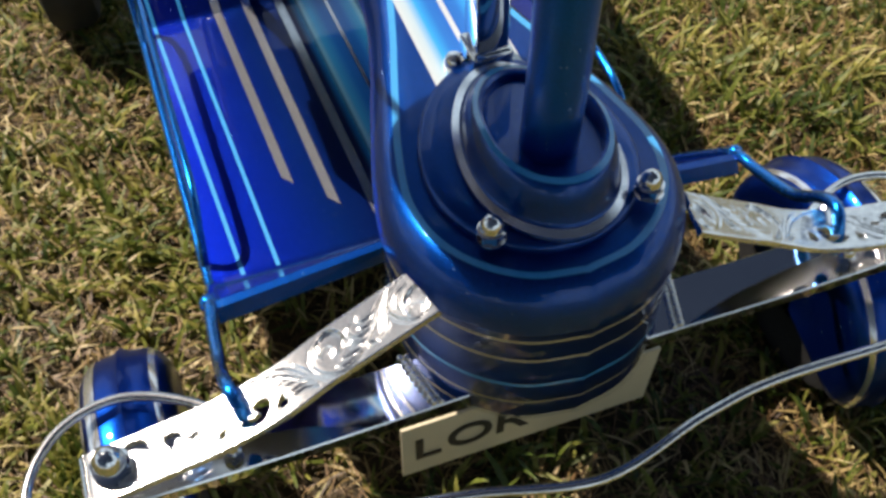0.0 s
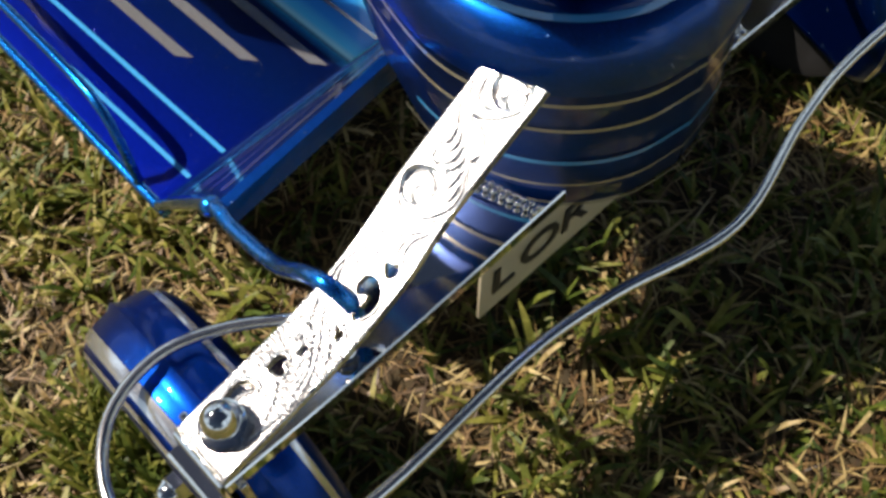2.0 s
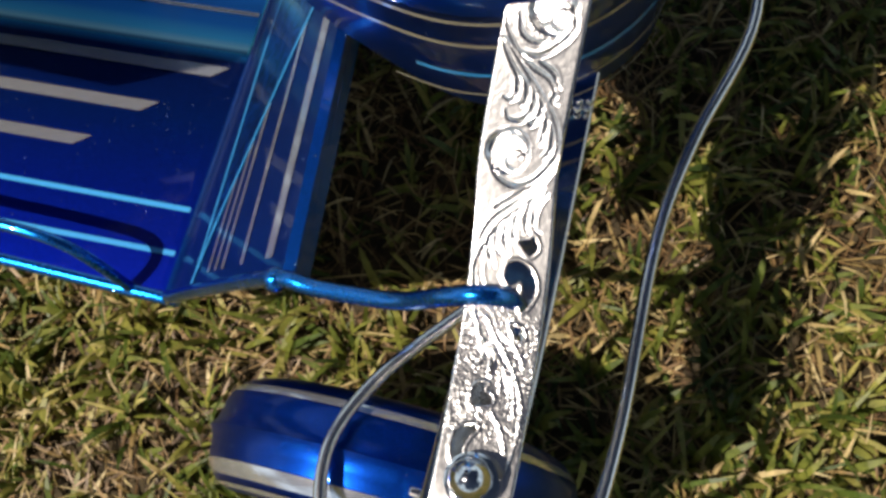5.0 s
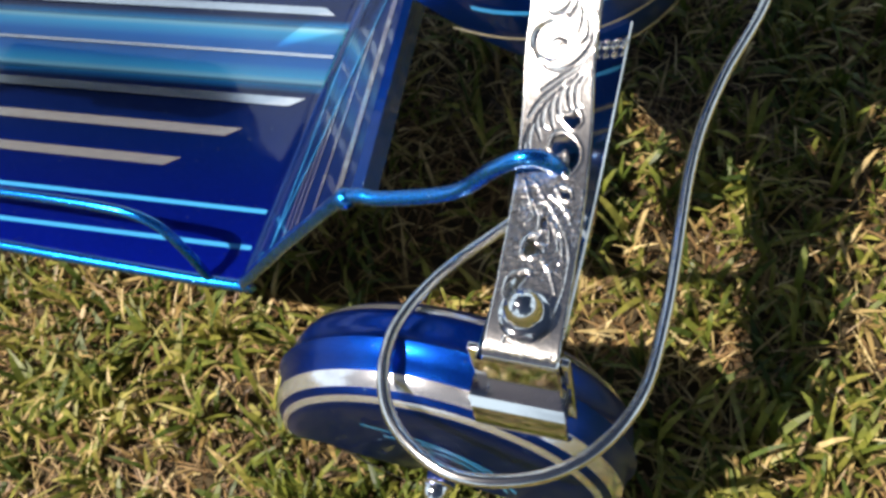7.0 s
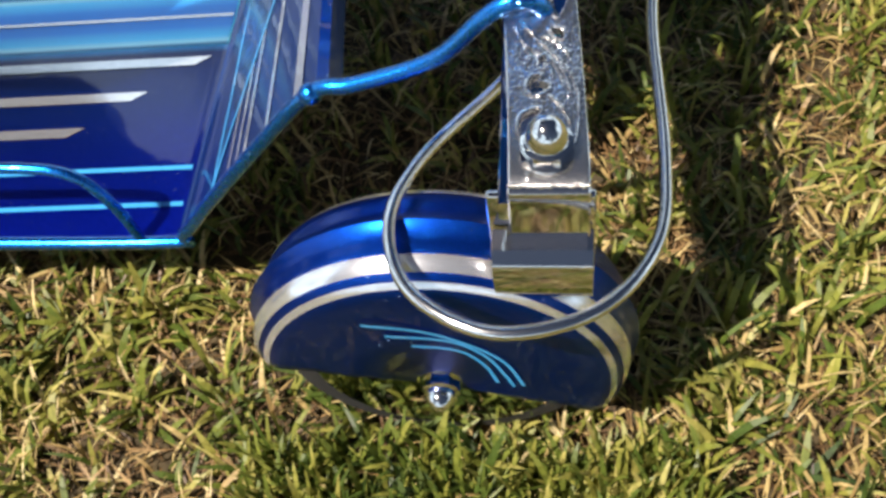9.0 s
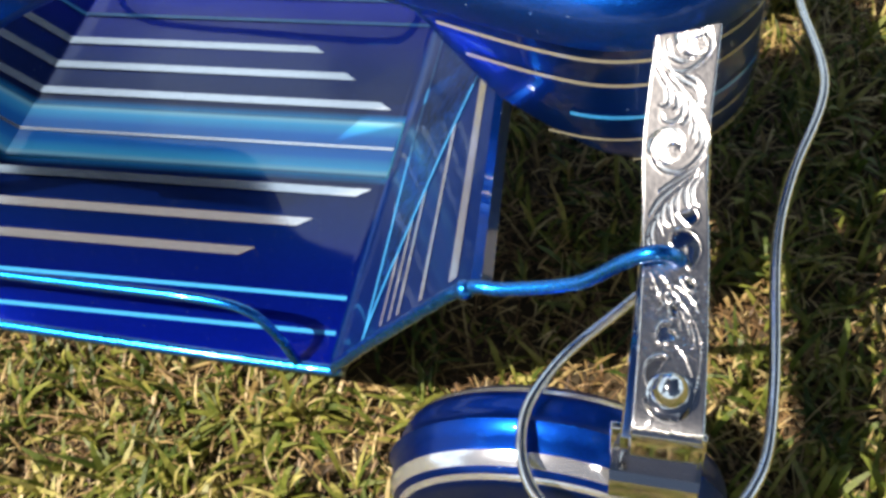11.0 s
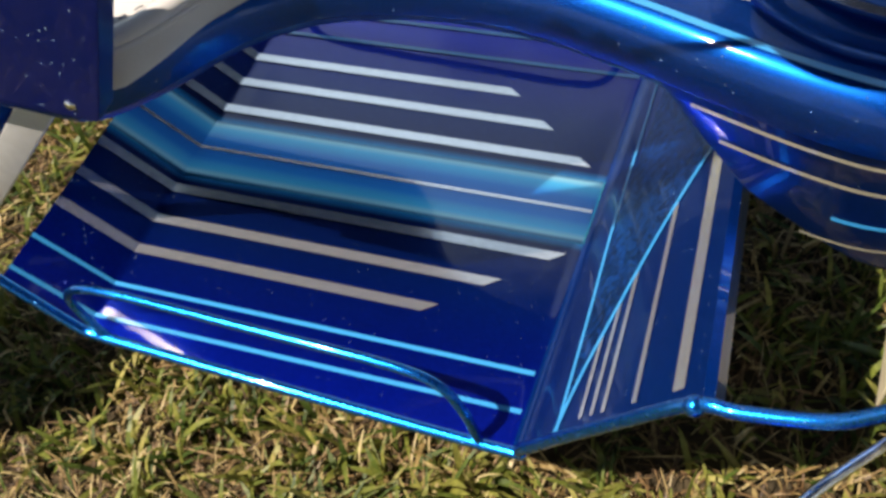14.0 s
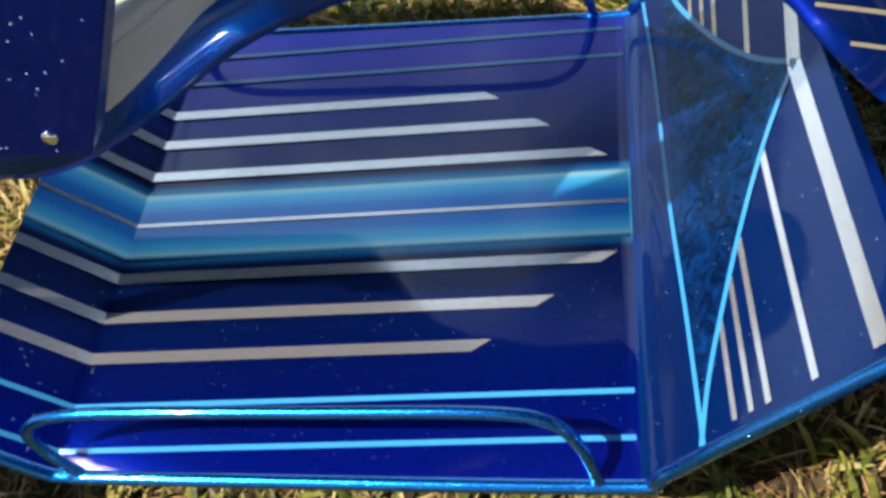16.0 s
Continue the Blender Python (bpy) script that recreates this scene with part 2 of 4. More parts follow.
def lathe(bm, prof, centre, axis="z", seg=40, mi=0, a0=0.0, a1=2 * math.pi):
    """Profile of (r, h) turned round an axis."""
    full = abs(a1 - a0 - 2 * math.pi) < 1e-6
    rows = []
    c = Vector(centre)
    for r, h in prof:
        row = []
        for k in range(seg if full else seg + 1):
            a = a0 + (a1 - a0) * k / seg
            p = (r * math.cos(a), r * math.sin(a), h) if axis == "z" else (r * math.cos(a), h, r * math.sin(a))
            row.append(c + Vector(p))
        rows.append(row)
    return grid(bm, rows, close_u=full, mi=mi)


def box(bm, x0, x1, y0, y1, z0, z1, bevel=0.0, mi=0, m=None):
    r = bmesh.ops.create_cube(bm, size=1)
    vs = r["verts"]
    for v in vs:
        v.co = Vector(((x0 + x1) / 2 + v.co.x * (x1 - x0), (y0 + y1) / 2 + v.co.y * (y1 - y0), (z0 + z1) / 2 + v.co.z * (z1 - z0)))
    es = list({e for v in vs for e in v.link_edges})
    if bevel:
        r2 = bmesh.ops.bevel(bm, geom=es, offset=bevel, segments=3, affect="EDGES", profile=0.5)
        vs = list({v for f in r2["faces"] for v in f.verts} | {v for v in vs if v.is_valid})
    if m is not None:
        for v in vs:
            v.co = m @ v.co
    return vs


def acorn_nut(parent, p, r=0.0075, label="chrome acorn nut", n=Vector((0, 0, 1))):
    """A washer, a hexagon and a dome on one axis."""
    bm = bmesh.new()
    lathe(bm, [(0.0005, 0), (r * 1.18, 0), (r * 1.18, 0.0010), (r * 0.9, 0.0012)], (0, 0, 0), seg=28)
    hexa = [(r * 1.12 * math.cos(math.pi / 3 * k), r * 1.12 * math.sin(math.pi / 3 * k)) for k in range(6)]
    grid(bm, [[Vector((x, y, z)) for x, y in hexa] for z in (0.0012, 0.0075)], close_u=True)
    lathe(bm, [(r * 1.12, 0.0075), (r * 0.92, 0.0085)] + [(r * 0.92 * math.cos(a), 0.0085 + r * 1.2 * math.sin(a)) for a in [math.pi / 2 * k / 8 for k in range(8)]] + [(0.0002, 0.0085 + r * 1.2)], (0, 0, 0), seg=28)
    q = n.to_track_quat("Z", "Y").to_matrix().to_4x4()
    bmesh.ops.transform(bm, matrix=Matrix.Translation(p) @ q, verts=bm.verts)
    return part("acorn_nut", bm, CHROME, parent, label)


def ribbon(bm, path, normals, width, lift=0.0004, mi=0):
    """A flat stripe of paint that follows a path; normals: the surface's."""
    rows = []
    n = len(path)
    for i, p in enumerate(path):
        d = (path[min(i + 1, n - 1)] - path[max(i - 1, 0)]).normalized()
        s = d.cross(normals[i]).normalized()
        w = width(i / (n - 1)) if callable(width) else width
        q = p + normals[i] * lift
        rows.append([q + s * w / 2, q - s * w / 2])
    grid(bm, rows, mi=mi)


# ---- ground ----
bm = bmesh.new()
lathe(bm, [(0.001, 0), (0.5, 0), (1.2, 0), (3, 0), (10, 0), (60, 0), (400, 0)], (0.3, 0, 0), seg=48)
# bare thatch under the cart, turf farther out
_g = SOIL.node_tree
_gt = _g.nodes.new("ShaderNodeTexCoord")
_gl = _g.nodes.new("ShaderNodeVectorMath")
_gl.operation = "LENGTH"
_g.links.new(_gt.outputs["Object"], _gl.inputs[0])
_gm = _g.nodes.new("ShaderNodeMapRange")
_gm.inputs["From Min"].default_value, _gm.inputs["From Max"].default_value = 0.78, 1.1
_g.links.new(_gl.outputs["Value"], _gm.inputs["Value"])
_gn = _g.nodes.new("ShaderNodeTexNoise")
_gn.inputs["Scale"].default_value, _gn.inputs["Detail"].default_value = 9, 8
_g.links.new(_gt.outputs["Object"], _gn.inputs["Vector"])
_gr = _g.nodes.new("ShaderNodeValToRGB")
_gr.color_ramp.elements[0].position, _gr.color_ramp.elements[0].color = 0.35, (0.05, 0.055, 0.014, 1)
_gr.color_ramp.elements[1].position, _gr.color_ramp.elements[1].color = 0.65, (0.12, 0.095, 0.032, 1)
_g.links.new(_gn.outputs["Fac"], _gr.inputs["Fac"])
_gx = _g.nodes.new("ShaderNodeMixRGB")
_gb = _g.nodes["Principled BSDF"]
_g.links.new(_gb.inputs["Base Color"].links[0].from_socket, _gx.inputs[1])
_g.links.new(_gr.outputs["Color"], _gx.inputs[2])
_g.links.new(_gm.outputs["Result"], _gx.inputs[0])
_g.links.new(_gx.outputs[0], _gb.inputs["Base Color"])
ground = part("ground", bm, SOIL, None)
tagged(ground, "dry lawn soil and thatch under short grass", "ground", kind="structure")


def blade_material(name, stops, translucent):
    """Grass of one kind; every blade takes its own tint, and larger patches drift."""
    m = bpy.data.materials.new(name)
    m.use_nodes = True
    nt = m.node_tree
    b = nt.nodes["Principled BSDF"]
    g = nt.nodes.new("ShaderNodeNewGeometry")
    tc = nt.nodes.new("ShaderNodeTexCoord")
    ns = nt.nodes.new("ShaderNodeTexNoise")
    ns.inputs["Scale"].default_value = 9
    nt.links.new(tc.outputs["Object"], ns.inputs["Vector"])
    mx = nt.nodes.new("ShaderNodeMath")
    mx.operation = "MULTIPLY_ADD"
    mx.inputs[1].default_value = 1.1
    nt.links.new(ns.outputs["Fac"], mx.inputs[0])
    sh = nt.nodes.new("ShaderNodeMath")
    sh.operation = "MULTIPLY_ADD"
    sh.inputs[1].default_value, sh.inputs[2].default_value = 0.75, -0.43
    nt.links.new(g.outputs["Random Per Island"], sh.inputs[0])
    nt.links.new(sh.outputs[0], mx.inputs[2])
    r = nt.nodes.new("ShaderNodeValToRGB")
    cr = r.color_ramp
    cr.elements[0].color, cr.elements[1].color = (*stops[0], 1), (*stops[-1], 1)
    for k, c in enumerate(stops[1:-1]):
        e = cr.elements.new((k + 1) / (len(stops) - 1))
        e.color = (*c, 1)
    nt.links.new(mx.outputs[0], r.inputs["Fac"])
    # paler streaks along the blades
    fn = nt.nodes.new("ShaderNodeTexNoise")
    fn.inputs["Scale"].default_value, fn.inputs["Detail"].default_value = 160, 3
    nt.links.new(tc.outputs["Object"], fn.inputs["Vector"])
    hs = nt.nodes.new("ShaderNodeHueSaturation")
    mr = nt.nodes.new("ShaderNodeMapRange")
    mr.inputs["From Min"].default_value, mr.inputs["From Max"].default_value = 0.3, 0.7
    mr.inputs["To Min"].default_value, mr.inputs["To Max"].default_value = 0.7, 1.25
    nt.links.new(fn.outputs["Fac"], mr.inputs["Value"])
    nt.links.new(mr.outputs["Result"], hs.inputs["Value"])
    nt.links.new(r.outputs["Color"], hs.inputs["Color"])
    nt.links.new(hs.outputs["Color"], b.inputs["Base Color"])
    b.inputs["Roughness"].default_value = 0.5
    tr = nt.nodes.new("ShaderNodeBsdfTranslucent")
    nt.links.new(hs.outputs["Color"], tr.inputs["Color"])
    ms = nt.nodes.new("ShaderNodeMixShader")
    ms.inputs[0].default_value = translucent
    nt.links.new(b.outputs[0], ms.inputs[1])
    nt.links.new(tr.outputs[0], ms.inputs[2])
    nt.links.new(ms.outputs[0], nt.nodes["Material Output"].inputs[0])
    return m


GREENS = [(0.030, 0.058, 0.010), (0.070, 0.110, 0.016), (0.150, 0.180, 0.028), (0.280, 0.270, 0.055), (0.48, 0.42, 0.14)]
STRAWS = [(0.20, 0.12, 0.045), (0.34, 0.24, 0.09), (0.50, 0.39, 0.17), (0.66, 0.55, 0.30)]
THATCH = [(0.035, 0.020, 0.009), (0.10, 0.055, 0.022), (0.21, 0.125, 0.050), (0.36, 0.24, 0.11)]


def lawn():
    """Short grass: green blades in tufts, dry stems over them and dead thatch below, every blade a bent strip of its own."""
    rng = np.random.default_rng(7)

    def strips(x, y, z0, turn, out, h, droop, w, twist):
        """Bent, tapered strips, seven rows of points to a blade's four faces."""
        n = len(x)
        dx, dy = np.cos(turn), np.sin(turn)
        sx, sy = -np.sin(turn + twist), np.cos(turn + twist)
        rows = []
        for t, wf in ((0.0, 0.75), (0.34, 1.0), (0.64, 0.92), (0.86, 0.55)):
            cx, cy = x + dx * out * t ** 1.5, y + dy * out * t ** 1.5
            cz = z0 + h * (t * (1 + droop) - droop * t * t)
            rows += [np.stack([cx + sx * w * wf, cy + sy * w * wf, cz], 1), np.stack([cx - sx * w * wf, cy - sy * w * wf, cz], 1)]
        rows.append(np.stack([x + dx * out, y + dy * out, z0 + h], 1))
        return np.stack(rows, 1)

    def patch(x, y):
        return 0.5 + 0.25 * np.sin(x * 7.1 + 2.2 * np.sin(y * 5.3)) + 0.25 * np.sin(y * 8.7 + 1.8 * np.sin(x * 6.1))

    kinds = []
    # thatch: short dead bits that lie in the ground
    n = 62000
    x, y = rng.uniform(-0.75, 1.15, n), rng.uniform(-0.75, 1.25, n)
    kinds.append((strips(x, y, rng.uniform(0.0, 0.014, n), rng.uniform(0, 6.283, n), rng.uniform(0.012, 0.040, n), rng.uniform(-0.003, 0.010, n), rng.uniform(0, 1.5, n), rng.uniform(0.0004, 0.0010, n), rng.normal(0, 0.5, n)), 2))
    # tufts of green blades
    TUFTS = 11500
    tx, ty = rng.uniform(-0.75, 1.15, TUFTS), rng.uniform(-0.75, 1.25, TUFTS)
    stay = (rng.uniform(0, 1, TUFTS) < 0.62) | (tx < -0.1) | (tx > 0.62) | (np.abs(ty) > 0.17)     # thin and brown under the cart
    tx, ty = tx[stay], ty[stay]
    TUFTS = len(tx)
    size = rng.uniform(0.55, 1.2, TUFTS) * (0.8 + 0.4 * patch(tx * 2.3, ty * 2.1))
    lean, lean_by = rng.uniform(0, 6.283, TUFTS), rng.uniform(0.0, 0.9, TUFTS)
    owner = np.repeat(np.arange(TUFTS), 6)
    n = len(owner)
    turn = rng.uniform(0, 6.283, n)
    turn = np.arctan2(np.sin(turn) + lean_by[owner] * np.sin(lean[owner]), np.cos(turn) + lean_by[owner] * np.cos(lean[owner]))
    length = rng.uniform(0.020, 0.050, n) * size[owner]
    rise = rng.uniform(0.15, 1.0, n) ** 0.8
    x, y = tx[owner] + rng.normal(0, 0.004, n), ty[owner] + rng.normal(0, 0.004, n)
    kinds.append((strips(x, y, rng.uniform(-0.002, 0.008, n), turn, length * np.sqrt(1.05 - rise * 0.9), length * rise * 0.95, rng.uniform(0.1, 1.1, n), rng.uniform(0.0010, 0.0024, n) * (0.75 + 0.4 * size[owner]), rng.normal(0, 0.45, n)), 0))
    # dry stems and leaves, more of them where the lawn has browned
    n = 56000
    x, y = rng.uniform(-0.75, 1.15, n), rng.uniform(-0.75, 1.25, n)
    stay = rng.uniform(0, 1, n) < 0.35 + 0.65 * patch(x * 1.4 + 3, y * 1.5)
    x, y = x[stay], y[stay]
    n = len(x)
    length = rng.uniform(0.018, 0.060, n)
    rise = rng.uniform(0.05, 0.75, n)
    kinds.append((strips(x, y, rng.uniform(0.0, 0.014, n), rng.uniform(0, 6.283, n), length * (1.05 - rise), length * rise * 0.7, rng.uniform(0.2, 1.6, n), np.where(rng.uniform(0, 1, n) < 0.3, rng.uniform(0.0010, 0.0019, n), rng.uniform(0.0004, 0.0009, n)), rng.normal(0, 0.5, n)), 1))
    # longer blades that the mower missed round the front wheels
    n = 2600
    x, side = rng.uniform(0.37, 0.64, n), rng.choice([-1.0, 1.0], n)
    y = side * (0.290 + rng.uniform(0, 0.05, n))
    length = rng.uniform(0.030, 0.062, n)
    rise = rng.uniform(0.45, 1.0, n)
    kinds.append((strips(x, y, rng.uniform(-0.002, 0.006, n), rng.uniform(0, 6.283, n), length * (1.1 - rise), length * rise, rng.uniform(0.1, 0.9, n), rng.uniform(0.0010, 0.0022, n), rng.normal(0, 0.45, n)), 0))
    # the lawn goes on, thinner, round about
    for count, mi in ((32000, 0), (20000, 1), (12000, 2)):
        far, way = 0.8 + 3.6 * rng.uniform(0, 1, count) ** 1.2, rng.uniform(0, 6.283, count)
        length = rng.uniform(0.02, 0.05, count)
        rise = rng.uniform(0.1, 0.9, count)
        kinds.append((strips(0.2 + far * np.cos(way), 0.25 + far * np.sin(way), rng.uniform(-0.002, 0.008, count), rng.uniform(0, 6.283, count), length * (1.1 - rise), length * rise, rng.uniform(0.1, 1.1, count), rng.uniform(0.0008, 0.0022, count) * (1.2 + 0.9 * far), rng.normal(0, 0.5, count)), mi))
    verts = np.concatenate([k for k, _ in kinds])
    slot = np.concatenate([np.full(len(k), mi) for k, mi in kinds])
    base = (np.arange(len(verts)) * 9)[:, None]
    quads = np.concatenate([base + np.array([[q, q + 1, q + 3, q + 2]]) for q in (0, 2, 4)])
    tris = base + np.array([[6, 7, 8]])
    me = bpy.data.meshes.new("grass")
    me.from_pydata(verts.reshape(-1, 3).tolist(), [], quads.tolist() + tris.tolist())
    for mm in (blade_material("green_blades", GREENS, 0.35), blade_material("straw_blades", STRAWS, 0.25), blade_material("dead_thatch", THATCH, 0.1)):
        me.materials.append(mm)
    me.polygons.foreach_set("material_index", np.tile(slot, 4))
    return tagged(new("grass", me), "short dry lawn grass, green tufts mixed with straw", "grass", kind="stuff")


lawn()

# ---- the cart ----
cart = thing("lowrider_cart", "metal-flake blue lowrider cart with chrome engraved front axle on grass", "cart")

# body: plan outline of the half, from the tail to the nose
HALF = [(-0.16, -0.155), (0.03, -0.158), (0.085, -0.156), (0.118, -0.128), (0.15, -0.082), (0.185, -0.055), (0.228, -0.042), (0.27, -0.038), (0.315, -0.042),
        (0.36, -0.053), (0.41, -0.068), (0.46, -0.082), (0.50, -0.088), (0.535, -0.081), (0.563, -0.062), (0.582, -0.034), (0.589, 0.0)]
_half = [(p.x, p.y) for p in smooth_path([(x, y, 0) for x, y in HALF], 6)]
OUTLINE = _half + [(x, -y) for x, y in reversed(_half[:-1])]
TOP = 0.335


def under(x):
    """Height of the body's lower edge: level along the neck, then down to the nose."""
    return float(np.interp(x, (0.382, 0.388, 0.404, 0.434, 0.50, 0.53), (0.292, 0.290, 0.270, 0.240, 0.212, 0.205)))


def out_normals(pl):
    n = len(pl)
    res = []
    for i in range(n):
        a, b = pl[max(i - 1, 0)], pl[min(i + 1, n - 1)]
        d = Vector((b[0] - a[0], b[1] - a[1]))
        res.append(Vector((d.y, -d.x)).normalized())
    return res


ON = out_normals(OUTLINE)


def ring(inset, z):
    return [Vector((x - n.x * inset, y - n.y * inset, z(x) if callable(z) else z)) for (x, y), n in zip(OUTLINE, ON)]


def build_body():
    bm = bmesh.new()
    R = 0.019
    rows = [ring(0.004 + 0.012, lambda x: under(x)), ring(0.006, lambda x: under(x) + 0.002), ring(0.004, lambda x: under(x) + 0.006)]
    rows += [ring(0.004 - 0.002 * k / 2, lambda x, k=k: under(x) + 0.006 + (0.3005 - under(x) - 0.006) * k / 2) for k in (1, 2)]
    rows += [ring(0.0, 0.303)]
    for k in range(9):
        a = math.pi / 2 * k / 8
        rows.append(ring(R * (1 - math.cos(a)), TOP - R * 1.6 + R * 1.6 * math.sin(a)))
    rows.append(ring(R + 0.008, TOP))
    vs = grid(bm, rows, close_u=False)
    bm.faces.new(vs[-1])
    bm.faces.new(list(reversed(vs[0])))
    for r0, r1 in zip(vs[:-1], vs[1:]):
        bm.faces.new((r0[-1], r0[0], r1[0], r1[-1]))
    bmesh.ops.recalc_face_normals(bm, faces=bm.faces)
    body = part("body", bm, BLUE, cart, "metal-flake blue body with pinstripes")
    # pinstripes of the flank
    up = Vector((0, 0, 1))
    for z, x0, mm, w in ((0.2935, 0.400, SILVER, 0.0024), (0.2750, 0.413, SILVER, 0.0024), (0.2490, 0.476, CYAN, 0.0028), (0.2300, 0.466, SILVER, 0.0016), (0.2120, 0.515, SILVER, 0.0014)):
        pts, nn = [], []
        for (x, y), n in zip(OUTLINE, ON):
            if x > x0:
                pts.append(Vector((x - n.x * 0.0032, y - n.y * 0.0032, z)))
                nn.append(Vector((n.x, n.y, 0)))
        bm = bmesh.new()
        ribbon(bm, pts, nn, w, 0.0012)
        part("pinstripe", bm, mm, body)
    # cyan line on the crown
    pts = [p for p in ring(R * 0.86, TOP - 0.0006) if p.x > 0.235]
    bm = bmesh.new()
    ribbon(bm, pts, [up] * len(pts), 0.0042, 0.0006)
    part("pinstripe", bm, CYAN, body)
    # the neck's airbrushed band
    nb = mat("neck_band", (0.1, 0.3, 0.6), 0.35, 0.4, 1.0)
    nt = nb.node_tree
    tc = nt.nodes.new("ShaderNodeTexCoord")
    sx = nt.nodes.new("ShaderNodeSeparateXYZ")
    nt.links.new(tc.outputs["Object"], sx.inputs[0])
    ab = nt.nodes.new("ShaderNodeMath")
    ab.operation = "ABSOLUTE"
    nt.links.new(sx.outputs["Y"], ab.inputs[0])
    mr = nt.nodes.new("ShaderNodeMapRange")
    mr.inputs["From Max"].default_value = 0.028
    nt.links.new(ab.outputs[0], mr.inputs["Value"])
    r = nt.nodes.new("ShaderNodeValToRGB")
    cr = r.color_ramp
    cr.elements[0].position, cr.elements[0].color = 0.05, (0.62, 0.64, 0.66, 1)
    cr.elements[1].position, cr.elements[1].color = 1.0, (0.62, 0.66, 0.66, 1)
    for q, c in ((0.07, (0.001, 0.13, 0.52)), (0.3, (0.001, 0.15, 0.56)), (0.55, (0.01, 0.36, 0.78)), (0.78, (0.50, 0.62, 0.68))):
        e = cr.elements.new(q)
        e.color = (*c, 1)
    nt.links.new(mr.outputs["Result"], r.inputs["Fac"])
    nt.links.new(r.outputs["Color"], nt.nodes["Principled BSDF"].inputs["Base Color"])
    bm = bmesh.new()
    rows = []
    for k in range(17):
        x = 0.425 + (0.18 - 0.425) * k / 16
        hw = min(0.028, 0.010 + 0.5 * max(0.0, x - 0.17))
        rows.append([Vector((x, hw, TOP + 0.0004)), Vector((x, -hw, TOP + 0.0004))])
    grid(bm, rows)
    part("airbrushed_band", bm, nb, body, "white to blue airbrushed band")
    return body


body = build_body()


def egg(cx, front, back, side, n=56):
    res = []
    for k in range(n):
        a = 2 * math.pi * k / n
        c, s = math.cos(a), math.sin(a)
        res.append((cx + (front if c > 0 else back) * c, side * s * (1 - 0.10 * (c < 0) * c * c)))
    return res


def level(f, z):
    """One ring of the collar, whose upper part falls towards the back."""
    return [Vector((x, y + 0.003, TOP + z - max(0.0, z - 0.013) * 0.62 * max(0.0, (0.495 - x) / 0.06))) for x, y in egg(0.503, 0.053 * f, 0.075 * f, 0.041 * f)]


def build_collar():
    bm = bmesh.new()
    rows = []
    for f, z in ((1.0, TOP), (1.0, TOP + 0.0035), (0.985, TOP + 0.0052), (0.955, TOP + 0.0062), (0.80, TOP + 0.0070)):
        rows.append([Vector((x, y, z)) for x, y in egg(0.495, 0.064 * f, 0.085 * f, 0.060 * f)])
    vs = grid(bm, rows, close_u=True)
    bm.faces.new(vs[-1])
    flange = part("collar_flange", bm, BLUE, cart)
    bm = bmesh.new()
    rows = []
    prof = [(1.05, 0.0055), (1.07, 0.0085), (1.05, 0.0110), (0.985, 0.0125), (0.95, 0.0150), (0.935, 0.0220), (0.905, 0.0290), (0.86, 0.0345), (0.81, 0.0380), (0.765, 0.0392), (0.73, 0.0385), (0.71, 0.0365), (0.70, 0.0300), (0.30, 0.0295)]
    for f, z in prof:
        rows.append(level(f, z))
    vs = grid(bm, rows, close_u=True)
    bm.faces.new(vs[-1])
    boss = part("collar_boss", bm, BLUE, cart, "rounded blue collar round the steering column")
    for f, z, w, mm in ((0.765, 0.0393, 0.0034, CYAN), (0.985, 0.0127, 0.0048, WHITE)):
        bm = bmesh.new()
        e, e2 = level(f, z + 0.0004), level(f + w / 0.053, z - (0.0009 if mm is CYAN else 0.0016))
        grid(bm, [e, e2], close_u=True)
        part("pinstripe", bm, mm, boss)
    for y in (-0.0410, 0.0490):
        acorn_nut(flange, Vector((0.541, y, TOP + 0.0060)), 0.0068)


build_collar()

# steering column
bm = bmesh.new()
tube(bm, [(0.509, 0.003, TOP + 0.026), (0.512, 0.003, 0.42), (0.516, 0.003, 0.62)], 0.0155, 32)
part("steering_column", bm, COL, cart, "satin blue steering column")

# pod on its post
bm = bmesh.new()
box(bm, 0.398, 0.419, -0.003, 0.018, TOP, 0.478, 0.002)
box(bm, 0.3985, 0.4185, -0.10, 0.0175, 0.476, 0.4925, 0.002)
part("post", bm, CHROME, cart, "chrome square post")
bm = bmesh.new()
box(bm, 0.3955, 0.4215, -0.0055, 0.0205, TOP, TOP + 0.016, 0.003)
lathe(bm, [(0.0068, 0.0), (0.0068, 0.006), (0.0052, 0.0095), (0.0005, 0.0110)], (0.4085, -0.0125, TOP), seg=20)
part("foot_clamp", bm, CHROME, cart, "polished clamp and dome nut at the post's foot")


